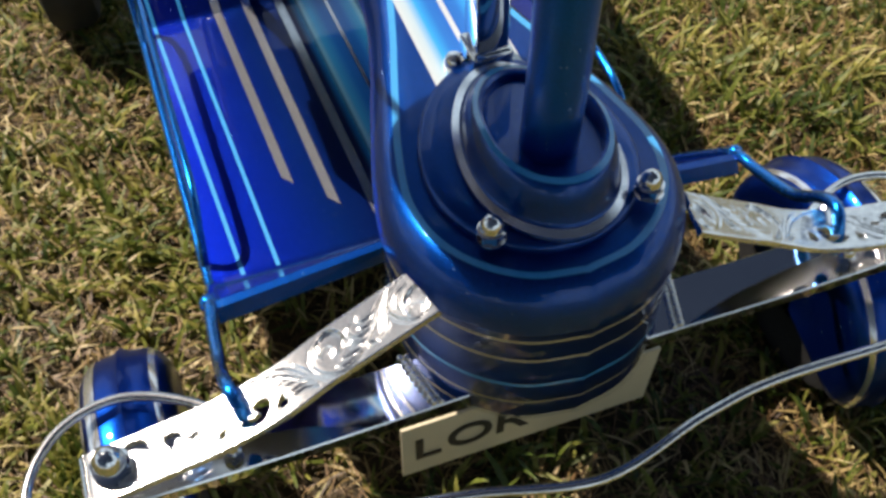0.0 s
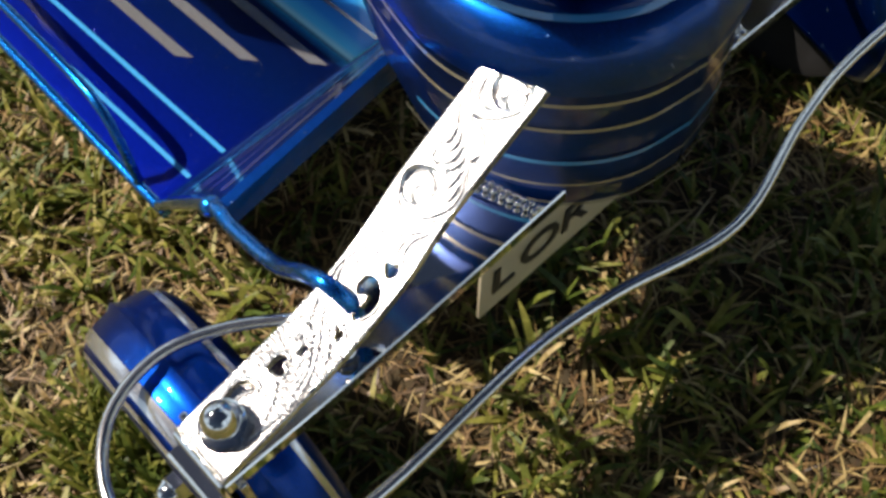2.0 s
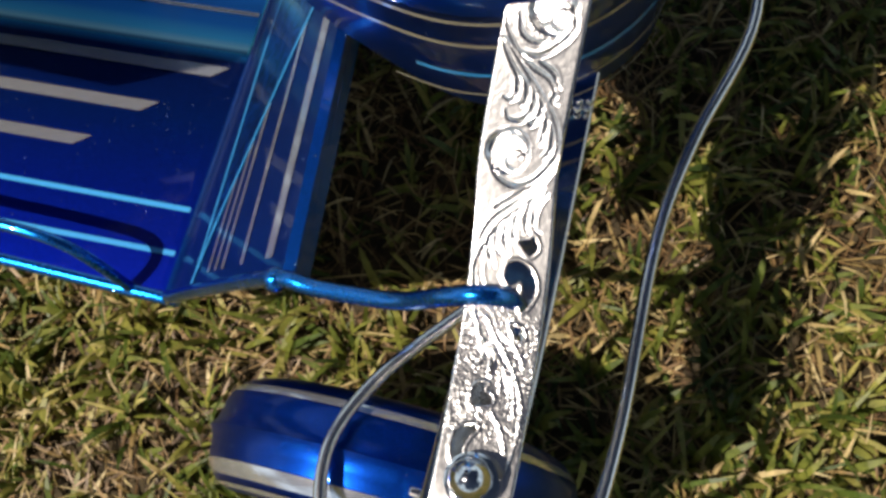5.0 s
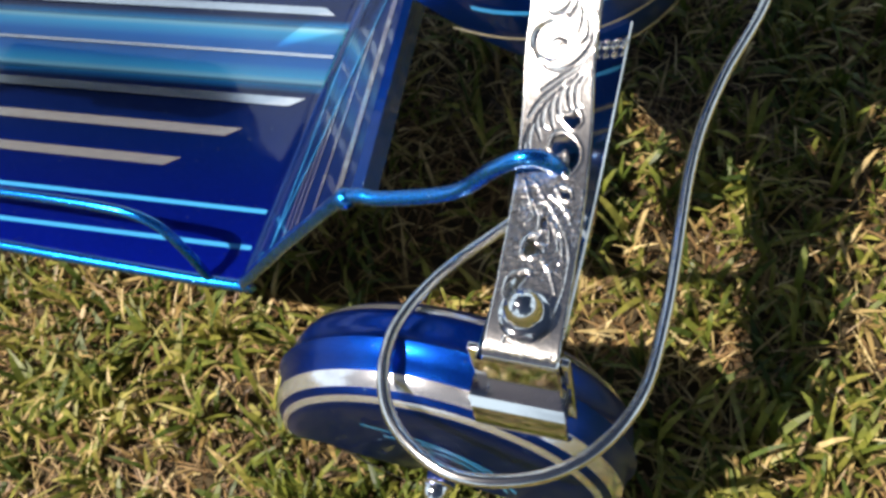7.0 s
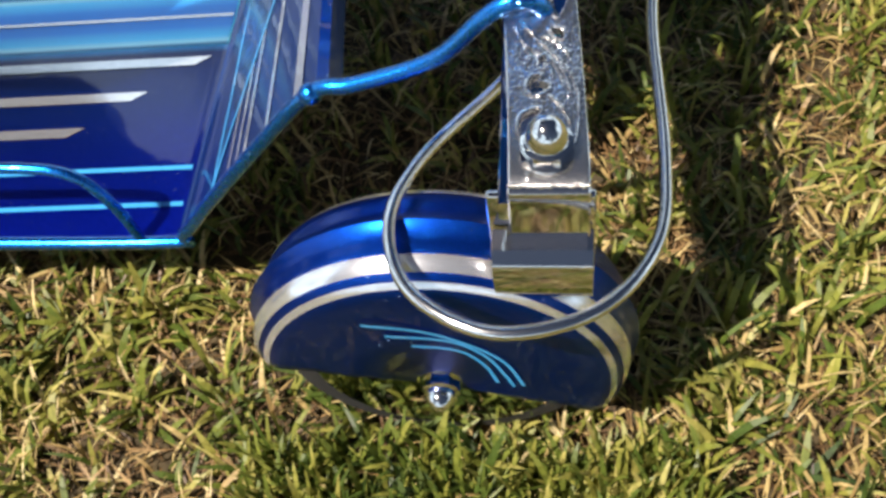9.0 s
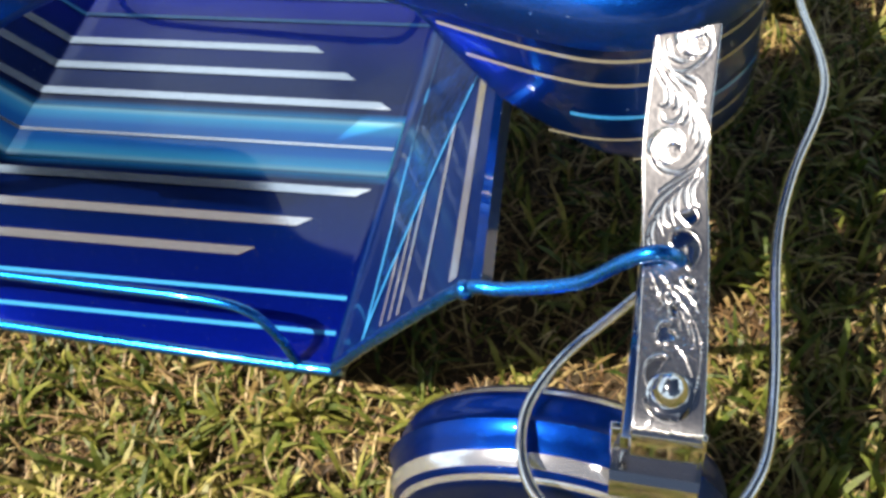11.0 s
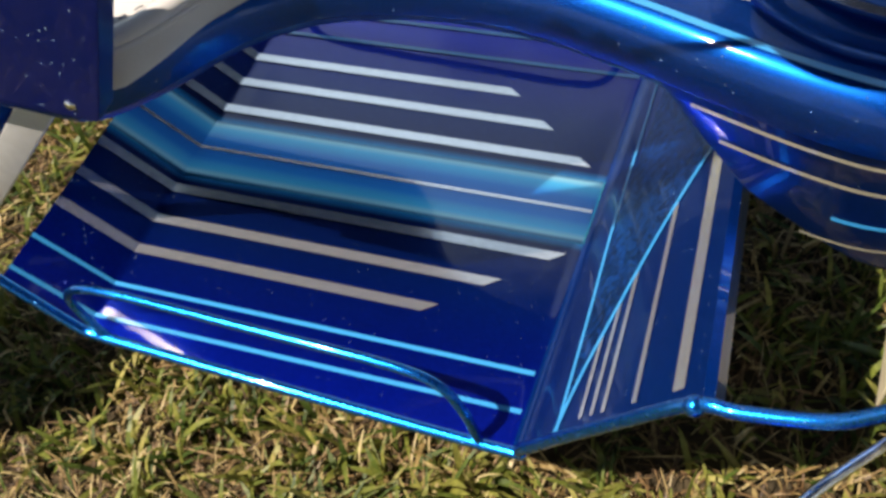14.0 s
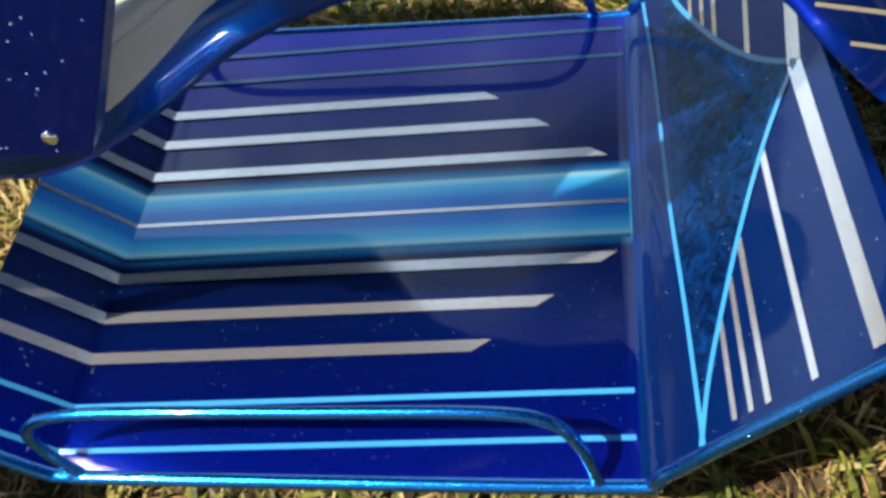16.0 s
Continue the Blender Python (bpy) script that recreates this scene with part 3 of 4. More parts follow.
def build_tray():
    bm = bmesh.new()
    rows = []
    Z = 0.4925
    prof = [(0.02, 0.0, 0), (0.70, 0.0, 0), (0.84, 0.003, 0), (0.92, 0.009, 0), (0.965, 0.020, 0), (0.985, 0.032, 0), (1.02, 0.035, 0), (1.03, 0.038, 0), (1.02, 0.041, 0), (0.985, 0.041, 0), (0.955, 0.038, 0), (0.93, 0.030, 0), (0.86, 0.0245, 0), (0.7, 0.022, 0), (0.02, 0.022, 0)]
    n = 64
    M = pose(0.421, -0.0875, Z, 1.2, -0.6, 11.7)

    def loop(f, z):
        return [M @ Vector((0.092 * f * math.copysign(abs(math.cos(a)) ** 0.82, math.cos(a)), 0.0666 * f * math.copysign(abs(math.sin(a)) ** 0.82, math.sin(a)), z)) for a in [2 * math.pi * k / n for k in range(n)]]
    vs = grid(bm, [loop(f, z) for f, z, _ in prof], close_u=True)
    bm.faces.new(vs[-1])
    tray = part("oval_tray", bm, TRAY, cart, "oval navy tray with champagne and cyan stripes")
    for f0, z0, f1, z1, mm in ((0.915, 0.008, 0.940, 0.0135, BEIGE), (0.956, 0.0175, 0.968, 0.0215, CYAN), (0.976, 0.026, 0.984, 0.031, BEIGE)):
        bm = bmesh.new()
        grid(bm, [loop(f0 + 0.012, z0), loop(f1 + 0.009, z1)], close_u=True)
        part("pinstripe", bm, mm, tray)
    fs, zs = (0.02, 0.7, 0.86, 0.93, 0.955), (0.022, 0.022, 0.0245, 0.030, 0.038)
    for f0, f1, mm, ends in ((0.560, 0.595, CYAN, False), (0.645, 0.695, WHITE, True), (0.745, 0.79, WHITE, True)):
        bm = bmesh.new()
        rows = []
        for q in range(5):
            row = []
            for k in range(n):
                c = abs(math.cos(2 * math.pi * k / n))
                wide = min(1.0, max(0.0, (c - 0.35) / 0.5)) if ends else 1.0
                f = f0 + (f1 - f0) * wide * q / 4
                row.append(loop(f, float(np.interp(f, fs, zs)) + 0.0007)[k])
            rows.append(row)
        grid(bm, rows, close_u=True)
        part("pinstripe", bm, mm, tray)


build_tray()

# ---- foot pan ----
FZ, FW = 0.09, 0.187
RX0, RX1, RZ1 = 0.330, 0.440, 0.219


def riser_z(x):
    t = (x - RX0) / (RX1 - RX0)
    return FZ + (RZ1 - FZ) * t


def toe(x):
    return 0.042 * x - 0.008


def skew(x, y):
    """The slope's front edge falls back towards the middle."""
    t = max(0.0, (x - RX0) / (RX1 - RX0))
    return x - 0.017 * t * (1 - abs(y) / FW)


def build_pan():
    prof = [(-0.048, 0.139), (-0.024, 0.1145), (-0.004, 0.0942), (0.0, FZ + 0.001), (0.005, FZ)] + [(0.02 * k, FZ) for k in range(1, 17)] + [(0.328, FZ), (0.334, FZ + 0.003)]
    prof += [(RX0 + (RX1 - RX0) * k / 10, riser_z(RX0 + (RX1 - RX0) * k / 10)) for k in range(1, 11)]
    prof += [(0.446, 0.219), (0.449, 0.213)]
    bm = bmesh.new()
    ys = [-FW + 2 * FW * k / 24 for k in range(25)]
    grid(bm, [[Vector((skew(x, y), y, z)) for y in ys] for x, z in prof])
    grid(bm, [[Vector((skew(x, y) + 0.002, y, z - 0.004)) for y in reversed(ys)] for x, z in prof])
    m = candy("candy_blue_floor", (0.0002, 0.014, 0.20), 0.65, rough=0.42, ior=1.48)
    nt = m.node_tree
    b = nt.nodes["Principled BSDF"]
    tc = nt.nodes.new("ShaderNodeTexCoord")
    sx = nt.nodes.new("ShaderNodeSeparateXYZ")
    nt.links.new(tc.outputs["Object"], sx.inputs[0])
    ab = nt.nodes.new("ShaderNodeMath")
    ab.operation = "ABSOLUTE"
    tm = nt.nodes.new("ShaderNodeMath")
    tm.operation = "MULTIPLY_ADD"
    tm.inputs[1].default_value, tm.inputs[2].default_value = -0.042, 0.008
    nt.links.new(sx.outputs["X"], tm.inputs[0])
    ta = nt.nodes.new("ShaderNodeMath")
    nt.links.new(sx.outputs["Y"], ta.inputs[0])
    nt.links.new(tm.outputs[0], ta.inputs[1])
    nt.links.new(ta.outputs[0], ab.inputs[0])
    mr = nt.nodes.new("ShaderNodeMapRange")
    mr.inputs["From Max"].default_value = 0.2
    nt.links.new(ab.outputs[0], mr.inputs["Value"])
    r = nt.nodes.new("ShaderNodeValToRGB")
    cr = r.color_ramp
    stops = [(0.0, (0.003, 0.22, 0.88)), (0.06, (0.005, 0.29, 0.95)), (0.12, (0.12, 0.72, 1.0)), (0.15, (0.006, 0.09, 0.30)), (0.18, (0.001, 0.005, 0.05)), (0.4, (0.0002, 0.008, 0.085)), (0.66, (0.0001, 0.006, 0.15)), (1.0, (0.0001, 0.007, 0.28))]
    cr.elements[0].color, cr.elements[1].color = (*stops[0][1], 1), (*stops[-1][1], 1)
    cr.elements[0].position, cr.elements[1].position = 0, 1
    for p, c in stops[1:-1]:
        e = cr.elements.new(p)
        e.color = (*c, 1)
    nt.links.new(mr.outputs["Result"], r.inputs["Fac"])
    for l in list(nt.links):
        if l.to_node.bl_idname == "ShaderNodeHueSaturation" and l.to_socket.name == "Color":
            nt.links.remove(l)
    hs = [nd for nd in nt.nodes if nd.bl_idname == "ShaderNodeHueSaturation"][0]
    nt.links.new(r.outputs["Color"], hs.inputs["Color"])
    deep = nt.nodes.new("ShaderNodeVectorMath")
    deep.operation = "MULTIPLY"
    deep.inputs[1].default_value = (1.0, 3.6, 2.4)
    nt.links.new(r.outputs["Color"], deep.inputs[0])
    under = [nd for nd in nt.nodes if nd.bl_idname == "ShaderNodeBsdfPrincipled" and nd != b][0]
    nt.links.new(deep.outputs[0], under.inputs["Base Color"])
    for f in bm.faces:
        if f.calc_center_median().x > 0.3295:
            f.material_index = 1
    pan = part("foot_pan", bm, [m, BLUE], cart, "folded sheet-metal foot pan with airbrushed stripes")
    # lengthwise stripes with slanted tips, mirrored about the middle
    for s in (-1, 1):
        for y, x1, w, tip, mm in ((0.0445, 0.319, 0.0080, 0.011, WHITE), (0.0755, 0.281, 0.0080, 0.011, WHITE), (0.1055, 0.245, 0.0080, 0.011, WHITE), (0.1390, 0.326, 0.0034, 0.0, CYAN), (0.168, 0.326, 0.0034, 0.0, CYAN)):
            y *= s
            x1 -= 0.005 * (s > 0) * (tip > 0)
            bm = bmesh.new()
            o, i = y + s * w / 2, y - s * w / 2
            q = [Vector((-0.0475, o, 0.1394)), Vector((-0.0475, i, 0.1394))], [Vector((0.0008, o, FZ + 0.0014)), Vector((0.0008, i, FZ + 0.0014))], [Vector((x1 - tip, o, FZ + 0.0005)), Vector((x1, i, FZ + 0.0005))]
            q = [[Vector((v.x, v.y + toe(v.x), v.z)) for v in e] for e in q]
            grid(bm, [q[0], q[1], q[2]])
            part("stripe", bm, mm, pan)
    bm = bmesh.new()
    grid(bm, [[Vector((-0.0475, -0.0015, 0.1394)), Vector((-0.0475, 0.0015, 0.1394))], [Vector((0.0008, -0.0015, FZ + 0.0014)), Vector((0.0008, 0.0015, FZ + 0.0014))], [Vector((0.326, -0.0015, FZ + 0.0005)), Vector((0.326, 0.0015, FZ + 0.0005))]])
    for v in bm.verts:
        v.co.y += toe(v.co.x)
    part("stripe", bm, WHITE, pan)
    # the airbrushed middle band, pale at its edges
    ab = mat("pan_band", (0.1, 0.4, 0.8), 0.40, 0.8, 1.0)
    an = ab.node_tree
    at = an.nodes.new("ShaderNodeUVMap")
    asx = an.nodes.new("ShaderNodeSeparateXYZ")
    an.links.new(at.outputs[0], asx.inputs[0])
    ar = an.nodes.new("ShaderNodeValToRGB")
    ar.color_ramp.elements[0].color, ar.color_ramp.elements[1].color = (0.001, 0.17, 0.62, 1), (0.003, 0.03, 0.14, 1)
    for p, c in ((0.35, (0.002, 0.24, 0.75)), (0.72, (0.06, 0.58, 0.95)), (0.88, (0.38, 0.78, 0.92)), (0.95, (0.10, 0.40, 0.62))):
        e = ar.color_ramp.elements.new(p)
        e.color = (*c, 1)
    an.links.new(asx.outputs["X"], ar.inputs["Fac"])
    an.links.new(ar.outputs["Color"], an.nodes["Principled BSDF"].inputs["Base Color"])
    bm = bmesh.new()
    uvl = bm.loops.layers.uv.new("across")
    rows = []
    for x, z in ((-0.0475, 0.1389), (0.0008, FZ + 0.0011), (0.1, FZ + 0.0003), (0.2, FZ + 0.0003), (0.327, FZ + 0.0003)):
        rows.append([Vector((x, y + toe(x), z)) for y in (-0.029, -0.015, 0.0, 0.015, 0.029)])
    grid(bm, rows)
    for f in bm.faces:
        for l in f.loops:
            l[uvl].uv = (min(1.0, abs(l.vert.co.y - toe(l.vert.co.x)) / 0.029), 0)
    part("airbrushed_band", bm, ab, pan, "cyan airbrushed band with pale edges")
    # stripes across the front slope
    rn = Vector((-(RZ1 - FZ), 0, RX1 - RX0)).normalized()

    def on(x, y):
        return Vector((skew(x, y), y, riser_z(x)))
    CURVE = [(0.357, -0.184), (0.364, -0.148), (0.376, -0.108), (0.390, -0.069), (0.405, -0.036), (0.418, -0.014), (0.428, 0.0)]
    for s in (-1, 1):
        bm = bmesh.new()
        p = smooth_path([on(x, -y * s) for x, y in CURVE], 6)
        ribbon(bm, p, [rn] * len(p), 0.0034, 0.0008)
        part("stripe", bm, CYAN, pan)
    bm = bmesh.new()
    p = smooth_path([on(0.358, -0.184), on(0.356, -0.1), on(0.353, -0.02), on(0.3475, 0.1), on(0.3420, 0.184)], 6)
    ribbon(bm, p, [rn] * len(p), 0.003, 0.0006)
    part("stripe", bm, CYAN, pan)

    bm = bmesh.new()
    lens = smooth_path([on(x, y) for x, y in CURVE], 6)
    rows = []
    for q in lens:
        rows.append([q + rn * 0.0003, Vector((skew(0.3555, q.y), q.y, riser_z(0.3555))) + rn * 0.0003])
    rows += [[Vector((a.x, -a.y, a.z)) for a in r] for r in reversed(rows[:-1])]
    grid(bm, rows)
    bmesh.ops.recalc_face_normals(bm, faces=bm.faces)
    part("marbled_panel", bm, MARBLE, pan, "marbled blue lacquer panel")

    def cut(x):
        for (x0, y0), (x1, y1) in zip(CURVE[:-1], CURVE[1:]):
            if x0 <= x <= x1:
                return y0 + (y1 - y0) * (x - x0) / (x1 - x0)
        return 0.0
    for x, w in ((0.372, 0.0032), (0.379, 0.0032), (0.386, 0.0036), (0.404, 0.0040), (0.4275, 0.0088)):
        for s in (-1, 1):
            bm = bmesh.new()
            p = [on(x, 0.179 * s), on(x, -cut(x) * s if x < 0.42 else 0.0005 * s)]
            p = [p[0].lerp(p[1], k / 6) for k in range(7)]
            ribbon(bm, p, [rn] * 7, w, 0.0006)
            part("stripe", bm, WHITE, pan)
    # rails of the two edges, with the stay to the axle
    for s in (-1, 1):
        bm = bmesh.new()
        edge = [(-0.05, s * 0.190, 0.140), (-0.03, s * 0.190, 0.120), (-0.004, s * 0.190, 0.094), (0.01, s * 0.190, 0.089), (0.05, s * 0.190, 0.088), (0.31, s * 0.190, 0.088), (0.335, s * 0.190, 0.098), (0.36, s * 0.190, 0.128), (0.40, s * 0.190, 0.175), (0.437, s * 0.190, 0.215),
                (0.46, s * 0.192, 0.222), (0.50, s * 0.193, 0.238), (0.525, s * 0.192, 0.262), (0.540, s * 0.190, 0.270), (0.551, s * 0.187, 0.262), (0.555, s * 0.186, 0.246)]
        tube(bm, smooth_path(edge, 5), 0.0042, 12)
        part("edge_rail", bm, ROD, cart, "candy blue edge rod bent up to the axle")
        bm = bmesh.new()
        hoop = [(0.018, s * 0.189, 0.090), (0.004, s * 0.186, 0.112), (0.002, s * 0.184, 0.130), (0.02, s * 0.183, 0.143), (0.06, s * 0.182, 0.147), (0.16, s * 0.182, 0.149), (0.25, s * 0.182, 0.150), (0.283, s * 0.183, 0.143), (0.298, s * 0.186, 0.122), (0.306, s * 0.189, 0.092)]
        tube(bm, smooth_path(hoop, 5), 0.0034, 12)
        part("heel_rail", bm, ROD, cart, "raised candy blue rod along the pan edge")
        bm = bmesh.new()
        bmesh.ops.create_uvsphere(bm, u_segments=14, v_segments=10, radius=0.0062, matrix=Matrix.Translation((0.437, s * 0.191, 0.215)))
        part("weld_bead", bm, ROD, cart)
    return pan


build_pan()


# ---- front axle ----
def strap(path, wx, th, n=8):
    """A flat strap whose width lies along x."""
    p = smooth_path(path, n)
    bm = bmesh.new()
    rows = []
    for i, q in enumerate(p):
        d = (p[min(i + 1, len(p) - 1)] - p[max(i - 1, 0)]).normalized()
        w = Vector((1, 0, 0))
        u = w.cross(d).normalized()
        if u.z < 0:
            u = -u
        b = min(th * 0.25, 0.0008)
        rows.append([q + w * a + u * c for a, c in ((-wx / 2, -th + b), (-wx / 2, -b), (-wx / 2 + b, 0), (wx / 2 - b, 0), (wx / 2, -b), (wx / 2, -th + b), (wx / 2 - b, -th), (-wx / 2 + b, -th))])
    vs = grid(bm, rows, close_u=True)
    bm.faces.new(vs[0])
    bm.faces.new(list(reversed(vs[-1])))
    bmesh.ops.recalc_face_normals(bm, faces=bm.faces)
    return bm


ARMS, BEAMS = {}, {}


def build_axle(s):
    arm = thing("leaf_arm", "engraved chrome leaf arm with pierced scrollwork", "")
    arm.parent = cart
    ARMS[s] = arm
    acorn_nut(arm, Vector((0.5535, s * 0.260, 0.2508)), 0.0096)
    beam = part("beam", strap([(0.543, s * 0.055, 0.222), (0.546, s * 0.12, 0.226), (0.549, s * 0.193, 0.231), (0.551, s * 0.276, 0.238)], 0.036, 0.010), CHROME, cart, "polished chrome axle beam")
    BEAMS[s] = beam
    # the arm's end, bent down, with a rough weld along the bend
    part("bent_end", strap([(0.5542, s * 0.2730, 0.2478), (0.5542, s * 0.2766, 0.2468), (0.5542, s * 0.2780, 0.2435), (0.5542, s * 0.2785, 0.226), (0.5542, s * 0.2790, 0.2060)], 0.0335, 0.003), CHROME, arm, "chrome tongue bent down over the clamp")
    bm = bmesh.new()
    rng = random.Random(5)
    for k in range(26):
        bmesh.ops.create_uvsphere(bm, u_segments=7, v_segments=5, radius=0.0011 + 0.0006 * rng.random(), matrix=Matrix.Translation((0.5385 + 0.00125 * k, s * (0.2738 + 0.0008 * rng.random()), 0.2472 + 0.0006 * rng.random())))
    part("weld_bead", bm, STEEL, arm, "rough silver weld along the bend")
    # clamp: three fine ribs over a smooth curved lip
    prof = [(0.268, 0.2165), (0.2790, 0.2165)] + [(0.2795 + 0.0010 * math.sin(2 * math.pi * k / 4), 0.2160 - 0.00095 * k) for k in range(13)]
    prof += [(0.2798, 0.2035), (0.2808, 0.2000), (0.2812, 0.1930), (0.2806, 0.1860), (0.2785, 0.1795), (0.2755, 0.1760), (0.2738, 0.1765), (0.2768, 0.1815), (0.2786, 0.1880), (0.2778, 0.2020), (0.268, 0.2110)]
    bm = bmesh.new()
    vs = grid(bm, [[Vector((x, s * (y + 0.0045), z - 0.0015)) for y, z in prof] for x in (0.5290, 0.5296, 0.5720, 0.5726)], close_u=True)
    bm.faces.new(vs[0])
    bm.faces.new(list(reversed(vs[-1])))
    bmesh.ops.recalc_face_normals(bm, faces=bm.faces)
    part("clamp", bm, CHROME, cart, "ribbed chrome clamp")
    bm = bmesh.new()
    box(bm, 0.5275, 0.5735, s * 0.2690 - 0.002, s * 0.2690 + 0.002, 0.178, 0.236, 0.001)
    part("bracket", bm, CHROME, cart, "flat chrome bracket over the fender")


for s in (-1, 1):
    build_axle(s)

# bumper rod
_b = [(0.545, -0.165, 0.215), (0.525, -0.185, 0.208), (0.494, -0.225, 0.207), (0.482, -0.262, 0.207), (0.494, -0.298, 0.206), (0.53, -0.318, 0.205), (0.573, -0.307, 0.204), (0.600, -0.272, 0.203), (0.606, -0.22, 0.201), (0.604, -0.13, 0.2), (0.611, -0.075, 0.2), (0.628, 0.0, 0.2)]
_b = _b + [(x, -y, z) for x, y, z in reversed(_b[:-1])]
bm = bmesh.new()
tube(bm, smooth_path(_b, 8), 0.0032, 12)
part("bumper_rod", bm, RODCHROME, cart, "thin chrome rod bumper with looped ends")


# ---- front wheels ----
def build_wheel(s):
    C = Vector((0.495, 0, 0.100))
    bm = bmesh.new()
    yo, yi = s * 0.287, s * 0.228
    R = 0.098
    sh = 0.020
    mid = (yo + yi) / 2
    prof = [(0.012, yo), (0.05, yo)] + [(R - sh - 0.012, yo - s * 0.001)]
    prof += [(R - sh + sh * math.sin(a), yo - s * sh * 1.0 * (1 - math.cos(a))) for a in [math.pi / 2 * k / 8 for k in range(1, 9)]]
    prof += [(R + 0.001, mid + s * 0.004), (R + 0.004, mid), (R + 0.001, mid - s * 0.004)]
    prof += [(R - sh + sh * math.cos(a), yi + s * sh * (1 - math.sin(a))) for a in [math.pi / 2 * k / 8 for k in range(0, 9)]]
    prof += [(0.05, yi), (0.012, yi)]
    a0, a1 = radians(-20), radians(171)
    lathe(bm, prof, C, "y", 56, 0, a0, a1)
    fender = part("fender", bm, FENDER, cart, "blue clamshell fender with pearl stripes")
    fender.data.update()
    mod = fender.modifiers.new("shell", "SOLIDIFY")
    mod.thickness, mod.offset = 0.002, 0.0
    def shoulder(a, inner=False):
        r = R - sh + (sh + 0.0016) * math.sin(a)
        y = (sh + 0.0016) * math.cos(a) - sh
        return (r, yi - s * y) if inner else (r, yo + s * y)
    for d0, d1, inner, mm in ((50, 72, False, WHITE), (28, 38, False, WHITE), (52, 64, True, WHITE)):
        bm = bmesh.new()
        lathe(bm, [shoulder(radians(d0 + (d1 - d0) * k / 3), inner) for k in range(4)], C, "y", 56, 0, a0 + 0.004, a1 - 0.004)
        part("pinstripe", bm, mm, fender)
    # cyan swooshes of the outer face
    for line in (((0.464, 0.160), (0.494, 0.154), (0.517, 0.140), (0.531, 0.124), (0.539, 0.101)), ((0.474, 0.150), (0.504, 0.146), (0.521, 0.132), (0.530, 0.112), (0.534, 0.100)), ((0.486, 0.141), (0.508, 0.137), (0.520, 0.123), (0.526, 0.104))):
        bm = bmesh.new()
        pts = smooth_path([(x, yo + s * 0.0016, z) for x, z in line], 5)
        ribbon(bm, pts, [Vector((0, s, 0))] * len(pts), 0.0018, 0.0002)
        part("pinstripe", bm, CYAN, fender)
    bm = bmesh.new()
    w = s * 0.257
    lathe(bm, [(0.03, w - 0.018), (0.07, w - 0.019), (0.083, w - 0.016), (0.088, w - 0.008), (0.089, w), (0.088, w + 0.008), (0.083, w + 0.016), (0.07, w + 0.019), (0.03, w + 0.018)], C, "y", 48)
    wheel = part("wheel", bm, TYRE, cart, "small black rubber front wheel")
    bm = bmesh.new()
    lathe(bm, [(0.0005, w + s * 0.021), (0.05, w + s * 0.021), (0.069, w + s * 0.0195)], C, "y", 40)
    part("rim", bm, CHROME, wheel)
    acorn_nut(wheel, Vector((0.497, s * 0.287, 0.104)), 0.0085, n=Vector((0, s, 0)))


for s in (-1, 1):
    build_wheel(s)

# number plate
bm = bmesh.new()
box(bm, -0.0012, 0.0012, -0.097, 0.089, -0.036, 0.036, 0.0006, m=pose(0.537, 0, 0.127, 0, 3, 0))
plate = part("name_plate", bm, PLATE, cart, "cream plate with black letters under the nose")

